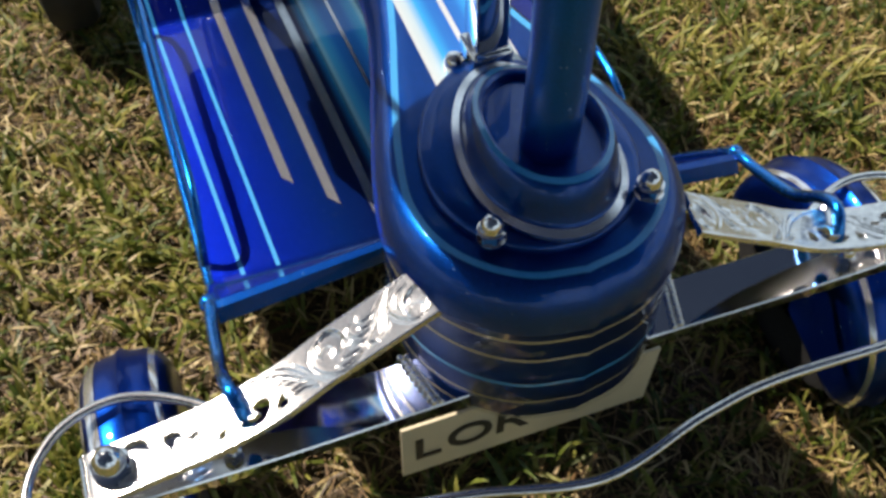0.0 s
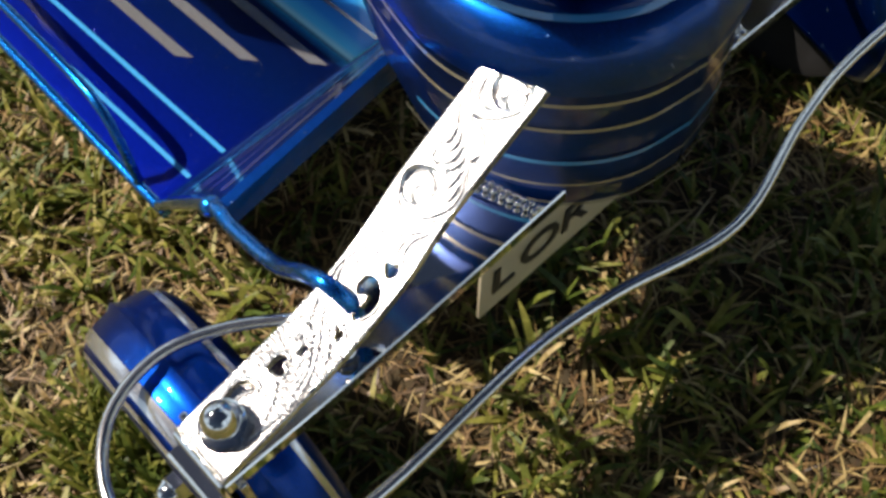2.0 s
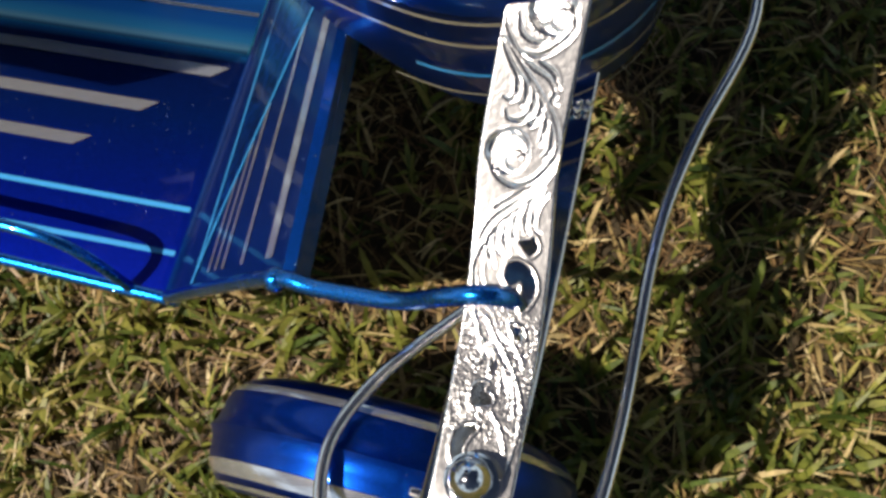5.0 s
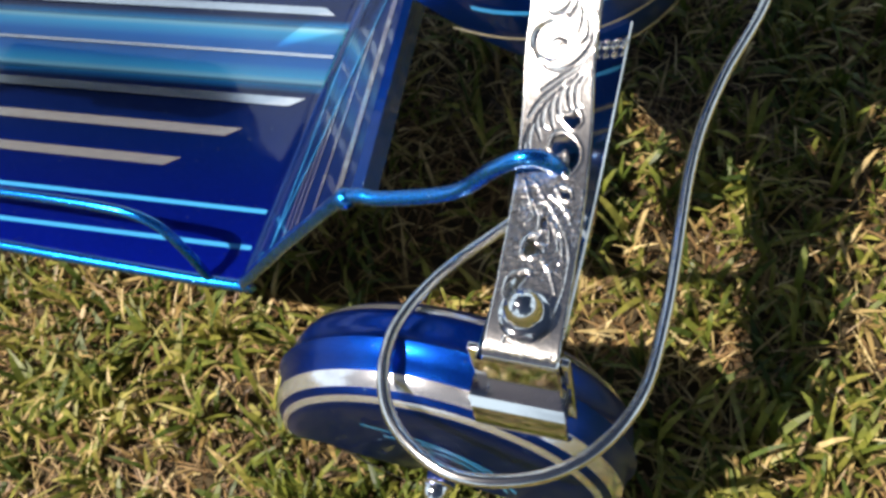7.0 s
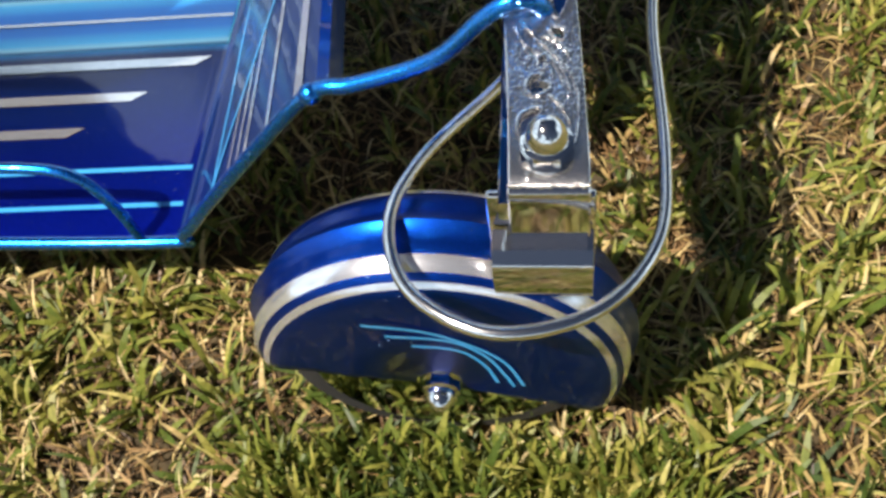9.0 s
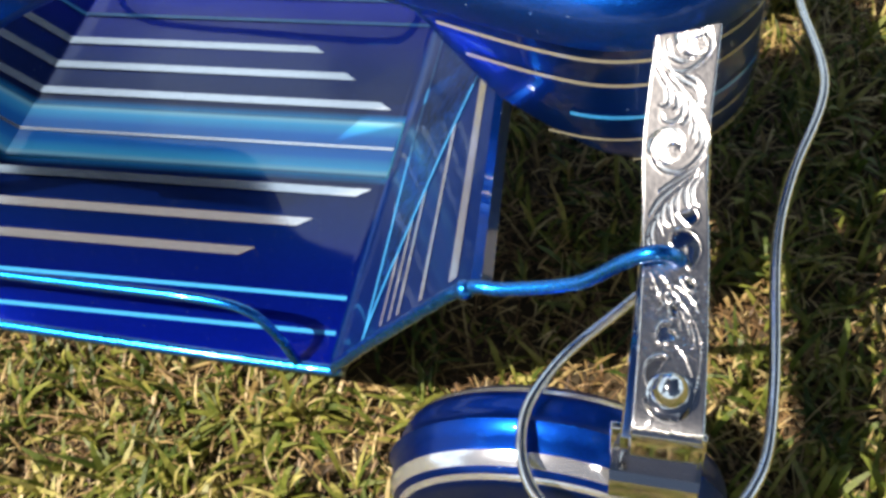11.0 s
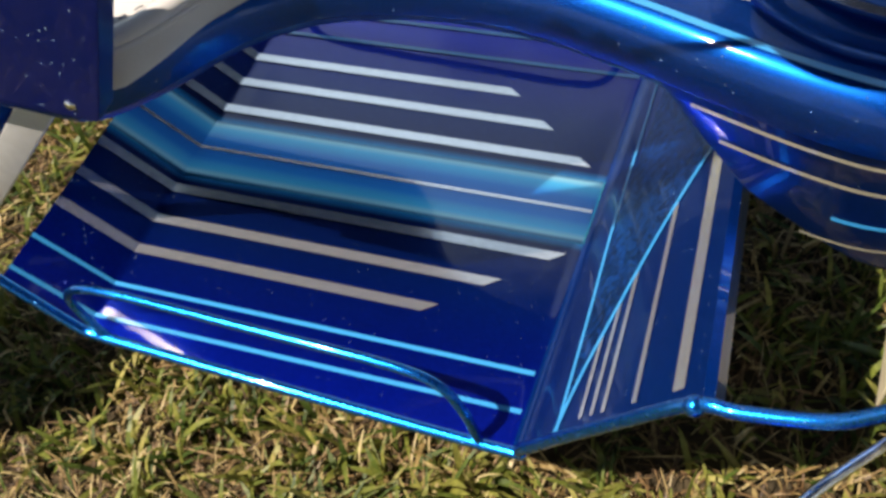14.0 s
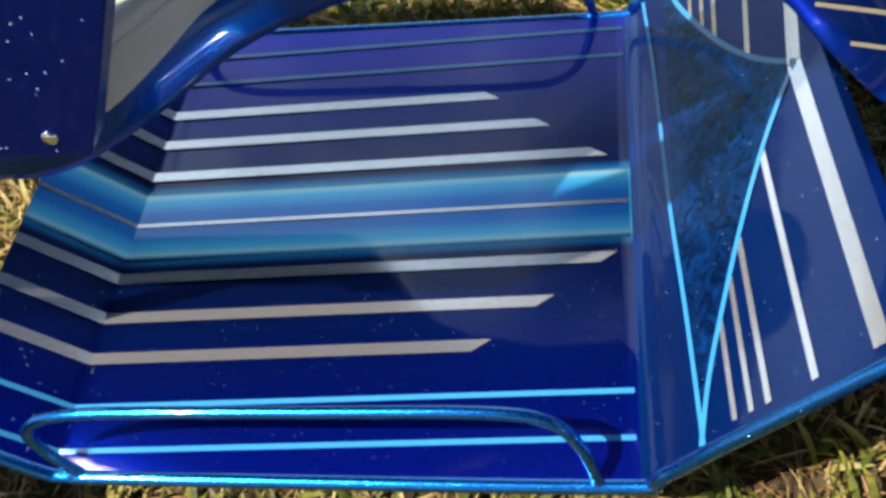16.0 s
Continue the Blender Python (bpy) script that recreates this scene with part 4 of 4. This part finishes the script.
# ---- seat ----
def build_seat():
    half = [(-0.15, -0.150), (0.06, -0.152), (0.105, -0.150), (0.128, -0.130), (0.150, -0.092), (0.172, -0.062), (0.196, -0.048), (0.212, -0.043), (0.216, -0.034), (0.214, 0.0)]
    hp = [(p.x, p.y) for p in smooth_path([(x, y, 0) for x, y in half], 5)]
    far = [(0.214, 0.0), (0.214, 0.030), (0.206, 0.040), (0.180, 0.055), (0.146, 0.077), (0.128, 0.112), (0.105, 0.140), (0.06, 0.152), (-0.15, 0.150)]
    pl = hp + [(p.x, p.y) for p in smooth_path([(x, y, 0) for x, y in far], 5)][1:]
    nn = out_normals(pl)

    def rg(i, z):
        return [Vector((x - n.x * i, y - n.y * i, z)) for (x, y), n in zip(pl, nn)]
    bm = bmesh.new()
    def skirt(i, drop):                       # the cover is drawn down over the body's side
        return [Vector((p.x, p.y, TOP - drop * min(1.0, max(0.0, (0.148 - p.x) / 0.03)))) for p in rg(i, TOP)]
    vs = grid(bm, [skirt(0.004, 0.0110), skirt(-0.0025, 0.0100), skirt(-0.0030, 0.006), rg(-0.0015, TOP + 0.002), rg(0.0, TOP + 0.006), rg(0.0, TOP + 0.012), rg(0.004, TOP + 0.018), rg(0.012, TOP + 0.021), rg(0.02, TOP + 0.022)])
    bm.faces.new(vs[-1])
    seat = part("seat_pad", bm, VINYLW, cart, "pearl grey vinyl seat with light blue tuck-and-roll centre")
    bm = bmesh.new()
    tube(bm, rg(-0.0005, TOP + 0.013), 0.0022, 8)
    part("piping", bm, VINYLW, seat)
    # rolled lip of the near edge, sewn down along its inner side
    lip = [p for p in rg(0.0035, TOP + 0.0175) if p.y < -0.032 and p.x > 0.06]
    bm = bmesh.new()
    tube(bm, lip, lambda t: 0.0058 * min(1.0, 0.55 + 3 * min(t, 1 - t)), 12)
    part("rolled_lip", bm, VINYLW, seat, "rolled vinyl edge")
    sew = [p for p in rg(0.0098, TOP + 0.0218) if p.y < -0.034 and p.x > 0.06]
    sew = smooth_path(sew[::2], 6)
    for k in range(0, len(sew) - 2, 4):
        bm = bmesh.new()
        tube(bm, [sew[k], sew[k + 1] + Vector((0, 0, 0.0006)), sew[k + 2]], 0.0006, 6)
        part("stitch", bm, THREAD, seat)
    quads = [((0.226, -0.034), (0.222, 0.030), (0.146, 0.070), (0.157, -0.044))]
    for k in range(4):
        x = 0.146 - 0.065 * k
        quads.append(((x + 0.011, -0.044), (x, 0.070), (x - 0.065, 0.071), (x - 0.054, -0.043)))
    for q in quads:
        a, b, c, d = [Vector((x, y, 0)) for x, y in q]
        bm = bmesh.new()
        n = 18
        rows = []
        if q is quads[0]:                     # the pillow's front falls to the body
            for out, z in ((-0.002, 0.001), (0.001, 0.007), (0.002, 0.014), (0.0012, 0.020)):
                rows.append([Vector((p.x + out, p.y, TOP + z)) for p in [a.lerp(b, 0.5 - 0.5 * math.cos(math.pi * j / n)) for j in range(n + 1)]])
        for i in range(n + 1):
            u = 0.5 - 0.5 * math.cos(math.pi * i / n)
            row = []
            for j in range(n + 1):
                v = 0.5 - 0.5 * math.cos(math.pi * j / n)
                p = a.lerp(d, u).lerp(b.lerp(c, u), v)
                hgt = (1 - abs(2 * u - 1) ** 4) ** 0.6 * (1 - abs(2 * v - 1) ** 10) ** 0.4
                row.append(Vector((p.x, p.y, TOP + 0.0225 + 0.0075 * hgt)))
            rows.append(row)
        grid(bm, rows)
        bmesh.ops.recalc_face_normals(bm, faces=bm.faces)
        part("seat_roll", bm, VINYLB, seat, "light blue padded roll")
    for y0 in (-0.088, -0.099):
        for k in range(13):
            bm = bmesh.new()
            x = 0.035 + 0.0082 * k
            tube(bm, [(x, y0 - 0.05 * (x - 0.03), TOP + 0.0222), (x + 0.002, y0 - 0.05 * (x - 0.028), TOP + 0.0228), (x + 0.0042, y0 - 0.05 * (x - 0.026), TOP + 0.0222)], 0.0007, 6)
            part("stitch", bm, THREAD, seat)
    bm = bmesh.new()
    tube(bm, [(-0.05, -0.0895, TOP + 0.022), (0.142, -0.099, TOP + 0.022)], 0.0008, 6)
    part("seam", bm, THREAD, seat)


build_seat()

bm = bmesh.new()
box(bm, 0, 1, 0, 1, 0, 1, 0.02)
for v in bm.verts:                            # an upright that leans forward
    z = 0.330 + 0.204 * v.co.z
    front = 0.122 + 0.099 * v.co.z
    v.co = Vector((front - 0.098 * (1 - v.co.x), -0.176 + 0.014 * v.co.y, z))
part("side_panel", bm, PANEL, cart, "dark blue lacquered side panel")
bm = bmesh.new()
for i, (x, z, r) in enumerate([(-0.005, 0.452, 0.0042), (0.006, 0.440, 0.0026), (0.014, 0.447, 0.0026), (-0.004, 0.436, 0.0022), (0.016, 0.437, 0.005), (0.004, 0.430, 0.0022), (0.012, 0.428, 0.0022), (0.020, 0.427, 0.0022), (0.028, 0.426, 0.0022), (-0.012, 0.443, 0.005), (-0.006, 0.428, 0.0022), (-0.016, 0.429, 0.0022), (-0.022, 0.447, 0.0026), (-0.024, 0.437, 0.0026)]):
    lathe(bm, [(0.0002, -0.1766), (r, -0.1766), (r, -0.174)], (x + 0.116, 0, z + 0.004), "y", 16)
part("silver_dots", bm, WHITE, cart, "silver dot ornament on the side panel")
bm = bmesh.new()
bmesh.ops.create_uvsphere(bm, u_segments=16, v_segments=10, radius=0.0034, matrix=Matrix.Translation((0.109, -0.176, 0.340)) @ Matrix.Diagonal((1, 0.5, 1, 1)))
part("dome_bolt", bm, CHROME, cart)
bm = bmesh.new()
bmesh.ops.create_uvsphere(bm, u_segments=28, v_segments=18, radius=0.017, matrix=Matrix.Translation((0.202, -0.168, 0.5455)))
part("end_knob", bm, CHROME, cart, "round polished knob on the panel's top corner")

# hand lever with a ball grip
bm = bmesh.new()
tube(bm, smooth_path([(0.240, -0.167, 0.548), (0.26, -0.167, 0.556), (0.292, -0.167, 0.565), (0.325, -0.165, 0.582), (0.345, -0.160, 0.605)], 5), 0.0026, 12)
lever = part("hand_lever", bm, CHROME, cart, "chrome hand lever")
bm = bmesh.new()
bmesh.ops.create_uvsphere(bm, u_segments=28, v_segments=18, radius=0.0127, matrix=Matrix.Translation((0.231, -0.167, 0.543)))
part("ball_grip", bm, BLUE, lever, "glossy blue ball grip")


# ---- scrollwork of the leaf arms ----
ARM = [(0.543, 0.0580, 0.3262), (0.543, 0.073, 0.3175), (0.543, 0.085, 0.310), (0.543, 0.132, 0.282), (0.547, 0.165, 0.266), (0.5505, 0.20, 0.257), (0.553, 0.24, 0.252), (0.5542, 0.270, 0.248), (0.5542, 0.279, 0.242)]
_ap = smooth_path(ARM, 12)
_al = [0.0]
for a, b in zip(_ap[:-1], _ap[1:]):
    _al.append(_al[-1] + (b - a).length)
A1 = _al[-1] - 0.008
A0 = A1 - 0.2078                             # where the pattern starts, at the nose
HW = 0.0165                                  # half the arm's width


def stroke(*pts):
    q = smooth_path([(u * (A1 - A0) + A0, v * HW, 0) for u, v in pts], 5)
    return [(p.x, p.y) for p in q]


# the root scroll and the great S scroll with its stem
ROOT = [stroke((-0.013, 0.11), (-0.003, 0.56), (0.025, 0.75), (0.052, 0.70), (0.080, 0.43), (0.102, 0.04), (0.102, -0.38), (0.082, -0.66), (0.050, -0.87), (0.02, -0.95)),
        stroke((0.027, -0.26), (0.045, -0.14), (0.046, 0.06), (0.030, 0.18)), stroke((0.03, -0.6), (0.065, -0.45), (0.078, -0.1), (0.07, 0.2)),
        stroke((0.055, -0.88), (0.100, -0.46), (0.125, -0.04), (0.142, 0.41), (0.172, 0.65)), stroke((0.112, 0.09), (0.127, 0.46), (0.155, 0.68)), stroke((0.165, 0.6), (0.182, 0.58), (0.185, 0.7))]
STEM = [stroke((0.077, -0.90), (0.097, -0.61), (0.137, -0.14), (0.172, 0.28), (0.209, 0.65), (0.244, 0.86), (0.282, 0.90), (0.312, 0.73), (0.342, 0.41), (0.357, -0.01), (0.347, -0.43), (0.319, -0.66), (0.284, -0.68), (0.262, -0.53), (0.249, -0.29), (0.252, 0.01), (0.269, 0.18), (0.289, 0.18), (0.299, -0.01))]
LEAF = [stroke((0.082, -0.92), (0.120, -0.61), (0.147, -0.36), (0.180, -0.31), (0.194, -0.46), (0.189, -0.63)), stroke((0.142, -0.33), (0.162, -0.09), (0.189, -0.06), (0.199, -0.19)),
        stroke((0.152, -0.06), (0.175, 0.13), (0.209, 0.11), (0.229, -0.11), (0.229, -0.41), (0.212, -0.51)), stroke((0.170, 0.16), (0.192, 0.36), (0.214, 0.33), (0.234, 0.16), (0.224, 0.06)),
        stroke((0.187, 0.36), (0.217, 0.53), (0.244, 0.53), (0.269, 0.46)), stroke((0.207, 0.51), (0.242, 0.73), (0.274, 0.75), (0.292, 0.58))]
# the feathered leaf below it
FEATHER = [stroke((0.406, -0.48), (0.367, 0.16), (0.334, 0.65), (0.304, 0.92)), stroke((0.47, -0.80), (0.43, -0.50), (0.385, 0.10), (0.345, 0.70)), stroke((0.357, 0.80), (0.394, 0.53), (0.429, 0.53), (0.436, 0.68)), stroke((0.359, 0.63), (0.392, 0.36), (0.431, 0.33), (0.446, 0.41)),
           stroke((0.374, 0.43), (0.409, 0.09), (0.449, 0.04), (0.458, 0.12)), stroke((0.392, 0.16), (0.429, -0.14), (0.464, -0.16), (0.494, -0.04)), stroke((0.406, -0.01), (0.446, -0.36), (0.484, -0.38), (0.496, -0.19)),
           stroke((0.434, -0.29), (0.476, -0.56), (0.524, -0.38)), stroke((0.466, -0.51), (0.501, -0.71), (0.541, -0.71), (0.571, -0.53)), stroke((0.486, -0.71), (0.534, -0.83), (0.576, -0.78))]
# raised strands of the outer leaf, on a stippled ground
STRAND = [stroke((0.621, -0.40), (0.655, -0.12), (0.686, 0.20), (0.724, 0.52), (0.768, 0.77), (0.811, 0.84), (0.863, 0.80), (0.918, 0.68)), stroke((0.645, -0.02), (0.664, 0.36), (0.690, 0.62), (0.710, 0.70)), stroke((0.620, -0.70), (0.657, -0.52), (0.700, -0.32), (0.722, -0.50)),
          stroke((0.665, -0.40), (0.700, -0.14), (0.730, -0.12)), stroke((0.672, -0.24), (0.715, 0.12), (0.755, 0.22)), stroke((0.672, -0.15), (0.731, 0.34), (0.776, 0.50)), stroke((0.69, 0.02), (0.74, 0.50), (0.80, 0.66)),
          stroke((0.795, -0.44), (0.798, -0.1), (0.782, 0.12)), stroke((0.975, -0.33), (0.958, 0.20), (0.923, 0.61)), stroke((0.993, -0.51), (0.978, -0.46), (0.968, -0.28)), stroke((0.80, 0.1), (0.83, 0.4), (0.87, 0.6))]
# openings cut right through the arm
PIERCED = [stroke((0.461, 0.13), (0.455, 0.42), (0.446, 0.56), (0.467, 0.67), (0.485, 0.52), (0.482, 0.38), (0.461, 0.13)),
           stroke((0.536, -0.10), (0.512, -0.04), (0.501, 0.12), (0.502, 0.35), (0.513, 0.57), (0.536, 0.72), (0.564, 0.71), (0.597, 0.47), (0.584, 0.37), (0.556, 0.40), (0.537, 0.33), (0.547, 0.20), (0.551, 0.05), (0.536, -0.10)),
           stroke((0.628, 0.25), (0.630, 0.50), (0.648, 0.60), (0.651, 0.40), (0.628, 0.25)), stroke((0.708, -0.10), (0.698, 0.02), (0.722, 0.10), (0.730, -0.06), (0.708, -0.10)),
           stroke((0.773, -0.44), (0.753, -0.34), (0.748, -0.11), (0.763, -0.16), (0.771, 0.06), (0.785, 0.06), (0.791, -0.14), (0.796, -0.38), (0.773, -0.44)),
           stroke((0.880, -0.70), (0.852, -0.65), (0.836, -0.42), (0.835, -0.15), (0.853, -0.28), (0.875, -0.40), (0.903, -0.38), (0.917, -0.48), (0.900, -0.63), (0.880, -0.70))]


def near_line(c, d, v):
    """Distance to a stroke, and how far along it the nearest place is."""
    p = np.array(c)
    n = len(p)
    dist, at = np.full(d.shape, 9.0), np.zeros(d.shape)
    for k in range(n - 1):
        e = p[k + 1] - p[k]
        t = np.clip(((d - p[k, 0]) * e[0] + (v - p[k, 1]) * e[1]) / max(1e-12, e @ e), 0, 1)
        q = np.hypot(d - p[k, 0] - t * e[0], v - p[k, 1] - t * e[1])
        at = np.where(q < dist, (k + t) / (n - 1), at)
        dist = np.minimum(q, dist)
    return dist, at


def inside(c, d, v):
    odd = np.zeros(d.shape, bool)
    for (x0, y0), (x1, y1) in zip(c[:-1], c[1:]):
        if y0 != y1:
            odd ^= ((y0 > v) != (y1 > v)) & (d < (x1 - x0) * (v - y0) / (y1 - y0) + x0)
    return odd


def relief(d, v):
    """Height of the engraving: cut strokes with lips, raised strands, hollow scroll eyes and rims round the openings."""
    cut, lip, up = np.zeros_like(d), np.zeros_like(d), np.zeros_like(d)
    for c in ROOT + STEM + LEAF + FEATHER:
        dist, at = near_line(c, d, v)
        w = 0.00042 + 0.0005 * np.sin(np.pi * np.clip(0.1 + 0.9 * at, 0, 1))
        cut = np.maximum(cut, 0.0009 * (w / 0.0011) * np.exp(-(dist / (0.75 * w)) ** 2))
        lip = np.maximum(lip, 0.00016 * (w / 0.0011) * np.exp(-((dist - 1.7 * w) / (0.8 * w)) ** 2))
    for c in STRAND:
        dist, at = near_line(c, d, v)
        w = 0.00035 + 0.0004 * np.sin(np.pi * np.clip(0.15 + 0.8 * at, 0, 1))
        up = np.maximum(up, 0.0004 * np.exp(-(dist / w) ** 2) - 0.0004 * np.exp(-((dist - 2.0 * w) / (0.7 * w)) ** 2))
    for c in PIERCED:
        dist, _ = near_line(c, d, v)
        up = np.maximum(up, 0.0004 * np.exp(-((dist - 0.0007) / 0.0006) ** 2))
    h = lip - cut + up
    for u, w, r, deep in ((0.016, 0.20, 0.0098, 0.0017), (0.293, -0.30, 0.0092, 0.0014)):
        du, dv = d - (u * (A1 - A0) + A0), v - w * HW
        q = np.hypot(du, dv) / r
        q2 = np.hypot(du - r * 0.30, dv - r * 0.45) / (r * 0.55)
        h += -deep * np.clip((1 - q ** 2) * 4, 0, 1) * (1 - 0.8 * np.clip((1 - q2 ** 2) * 2, 0, 1)) * (0.75 - 0.5 * dv / r)
    rng = np.random.default_rng(3)
    u = (d - A0) / (A1 - A0)
    ground = np.clip((u - 0.56) * 14, 0, 1) * np.clip((0.90 - u) * 14, 0, 1)
    root = np.clip((0.085 - u) * 20, 0, 1) * np.clip(1.3 - np.abs(v - 0.1 * HW) / (0.62 * HW), 0, 1)      # stippled round the root scroll
    return h + rng.normal(0, 0.00011, d.shape) * np.maximum(ground, root)


def build_scrolls(s):
    nd, nv, thick = 470, 75, 0.0040
    d, v = np.meshgrid(np.linspace(0.0002, A1 + 0.0005, nd), np.linspace(-HW, HW, nv), indexing="ij")
    edge = np.clip((HW - np.abs(v)) / 0.0006, 0, 1)
    h = relief(d, v) * edge - 0.0005 * (1 - edge) + 0.0018
    P = np.array([tuple(p) for p in _ap])
    L = np.array(_al)
    E = np.gradient(P, L, axis=0)
    N = np.cross(np.array([1.0, 0, 0]), E)
    N = N / np.linalg.norm(N, axis=1)[:, None]
    N = N * np.sign(N[:, 2:3])

    def sheet(height):
        q = [np.interp(d, L, P[:, k]) + np.interp(d, L, N[:, k]) * height for k in range(3)]
        return np.stack([q[0] + v, q[1] * s, q[2]], -1)
    top, low = sheet(h), sheet(np.full(d.shape, 0.0018 - thick))
    # kept cells: in front of the nose, and not in an opening
    dc, vc = (d[:-1, :-1] + d[1:, 1:]) / 2, (v[:-1, :-1] + v[1:, 1:]) / 2
    yc, xc = np.interp(dc, L, P[:, 1]), np.interp(dc, L, P[:, 0]) + vc
    keep = yc > 0.0835 - (xc - 0.5265) * 0.24
    for c in PIERCED:
        keep &= ~inside(c, dc, vc)
    n = nd * nv
    idx = np.arange(n).reshape(nd, nv)
    a, b, c, e = idx[:-1, :-1][keep], idx[:-1, 1:][keep], idx[1:, 1:][keep], idx[1:, :-1][keep]
    faces = [np.stack([a, e, c, b], 1), np.stack([a, b, c, e], 1) + n]
    pad = np.zeros((nd + 1, nv + 1), bool)
    pad[1:-1, 1:-1] = keep
    for di, dj, p, q in ((-1, 0, idx[:-1, :-1], idx[:-1, 1:]), (1, 0, idx[1:, 1:], idx[1:, :-1]), (0, -1, idx[1:, :-1], idx[:-1, :-1]), (0, 1, idx[:-1, 1:], idx[1:, 1:])):
        rim = keep & ~pad[1 + di:nd + di, 1 + dj:nv + dj]
        faces.append(np.stack([p[rim], q[rim], q[rim] + n, p[rim] + n], 1))
    faces = np.concatenate(faces)
    me = bpy.data.meshes.new("scroll_plate")
    me.from_pydata(np.concatenate([top.reshape(-1, 3), low.reshape(-1, 3)]).tolist(), [], (faces if s > 0 else faces[:, ::-1]).tolist())
    me.materials.append(ARMCHROME)
    bm = bmesh.new()
    bm.from_mesh(me)
    bmesh.ops.delete(bm, geom=[q for q in bm.verts if not q.link_faces], context="VERTS")
    bmesh.ops.recalc_face_normals(bm, faces=bm.faces)
    bm.to_mesh(me)
    bm.free()
    me.polygons.foreach_set("use_smooth", [True] * len(me.polygons))
    me.set_sharp_from_angle(angle=radians(50))
    ob = new("scroll_plate", me)
    ob.parent = ARMS[s]
    tagged(ob, "engraved and pierced chrome plate")


for s in (-1, 1):
    build_scrolls(s)

# ball chain at the root of each beam, and a screw on its face
for s in (-1, 1):
    for row in (0, 1):
        for k in range(9):
            bm = bmesh.new()
            bmesh.ops.create_uvsphere(bm, u_segments=10, v_segments=7, radius=0.0021, matrix=Matrix.Translation((0.525 + 0.0044 * k, s * (0.086 - 0.0012 * k + 0.0042 * row), 0.2255 + 0.001 * row)))
            part("chain_ball", bm, CHROME, cart)
    acorn_nut(BEAMS[s], Vector((0.556, s * 0.198, 0.2315)), 0.005, "small chrome screw")

# letters of the plate
for ch, y in (("L", -0.0900), ("O", -0.0660), ("R", -0.0315)):
    cu = bpy.data.curves.new("letter", "FONT")
    cu.body, cu.size, cu.extrude = ch, 0.042, 0.0004
    cu.offset = 0.0005
    tmp = bpy.data.objects.new("letter", cu)
    me = bpy.data.meshes.new_from_object(tmp)
    me.transform(pose(0.5386, y, 0.115, 0, 3, 0) @ pose(0, 0, 0, 90, 0, 90))
    me.materials.clear()
    me.materials.append(INK)
    ob = new("letter", me)
    ob.parent = plate
    bpy.data.objects.remove(tmp)


# ---- rear wheels, behind the pan ----
def build_rear_wheel(s):
    c, w = Vector((-0.175, 0, 0.112)), s * 0.252
    bm = bmesh.new()
    lathe(bm, [(0.05, w - 0.026), (0.085, w - 0.029), (0.102, w - 0.024), (0.109, w - 0.012), (0.110, w), (0.109, w + 0.012), (0.102, w + 0.024), (0.085, w + 0.029), (0.05, w + 0.026)], c, "y", 56)
    tyre = part("rear_wheel", bm, TYRE, cart, "black rear tyre with thin white rings")
    for r in (0.072, 0.088):
        bm = bmesh.new()
        lathe(bm, [(r, w + s * 0.0297), (r + 0.004, w + s * 0.0297)], c, "y", 56)
        part("white_ring", bm, WHITE, tyre)
    bm = bmesh.new()
    lathe(bm, [(0.0005, w + s * 0.020), (0.03, w + s * 0.024), (0.05, w + s * 0.027)], c, "y", 40)
    part("hub_cap", bm, CHROME, tyre)


for s in (-1, 1):
    build_rear_wheel(s)
bm = bmesh.new()
box(bm, -0.105, 0.105, -0.003, 0.003, -0.004, 0.019, 0.001, m=pose(-0.045, -0.125, 0.192, 0, -47, 0))
part("rear_strap", bm, SATIN, cart, "bright flat steel strap behind the pan")
bm = bmesh.new()
lathe(bm, [(0.0005, -0.118), (0.045, -0.118), (0.056, -0.112), (0.060, -0.100), (0.060, -0.06), (0.0005, -0.06)], (-0.115, 0, 0.205), "y", 48)
part("rear_drum", bm, NAVY, cart, "dark blue round housing behind the strap")
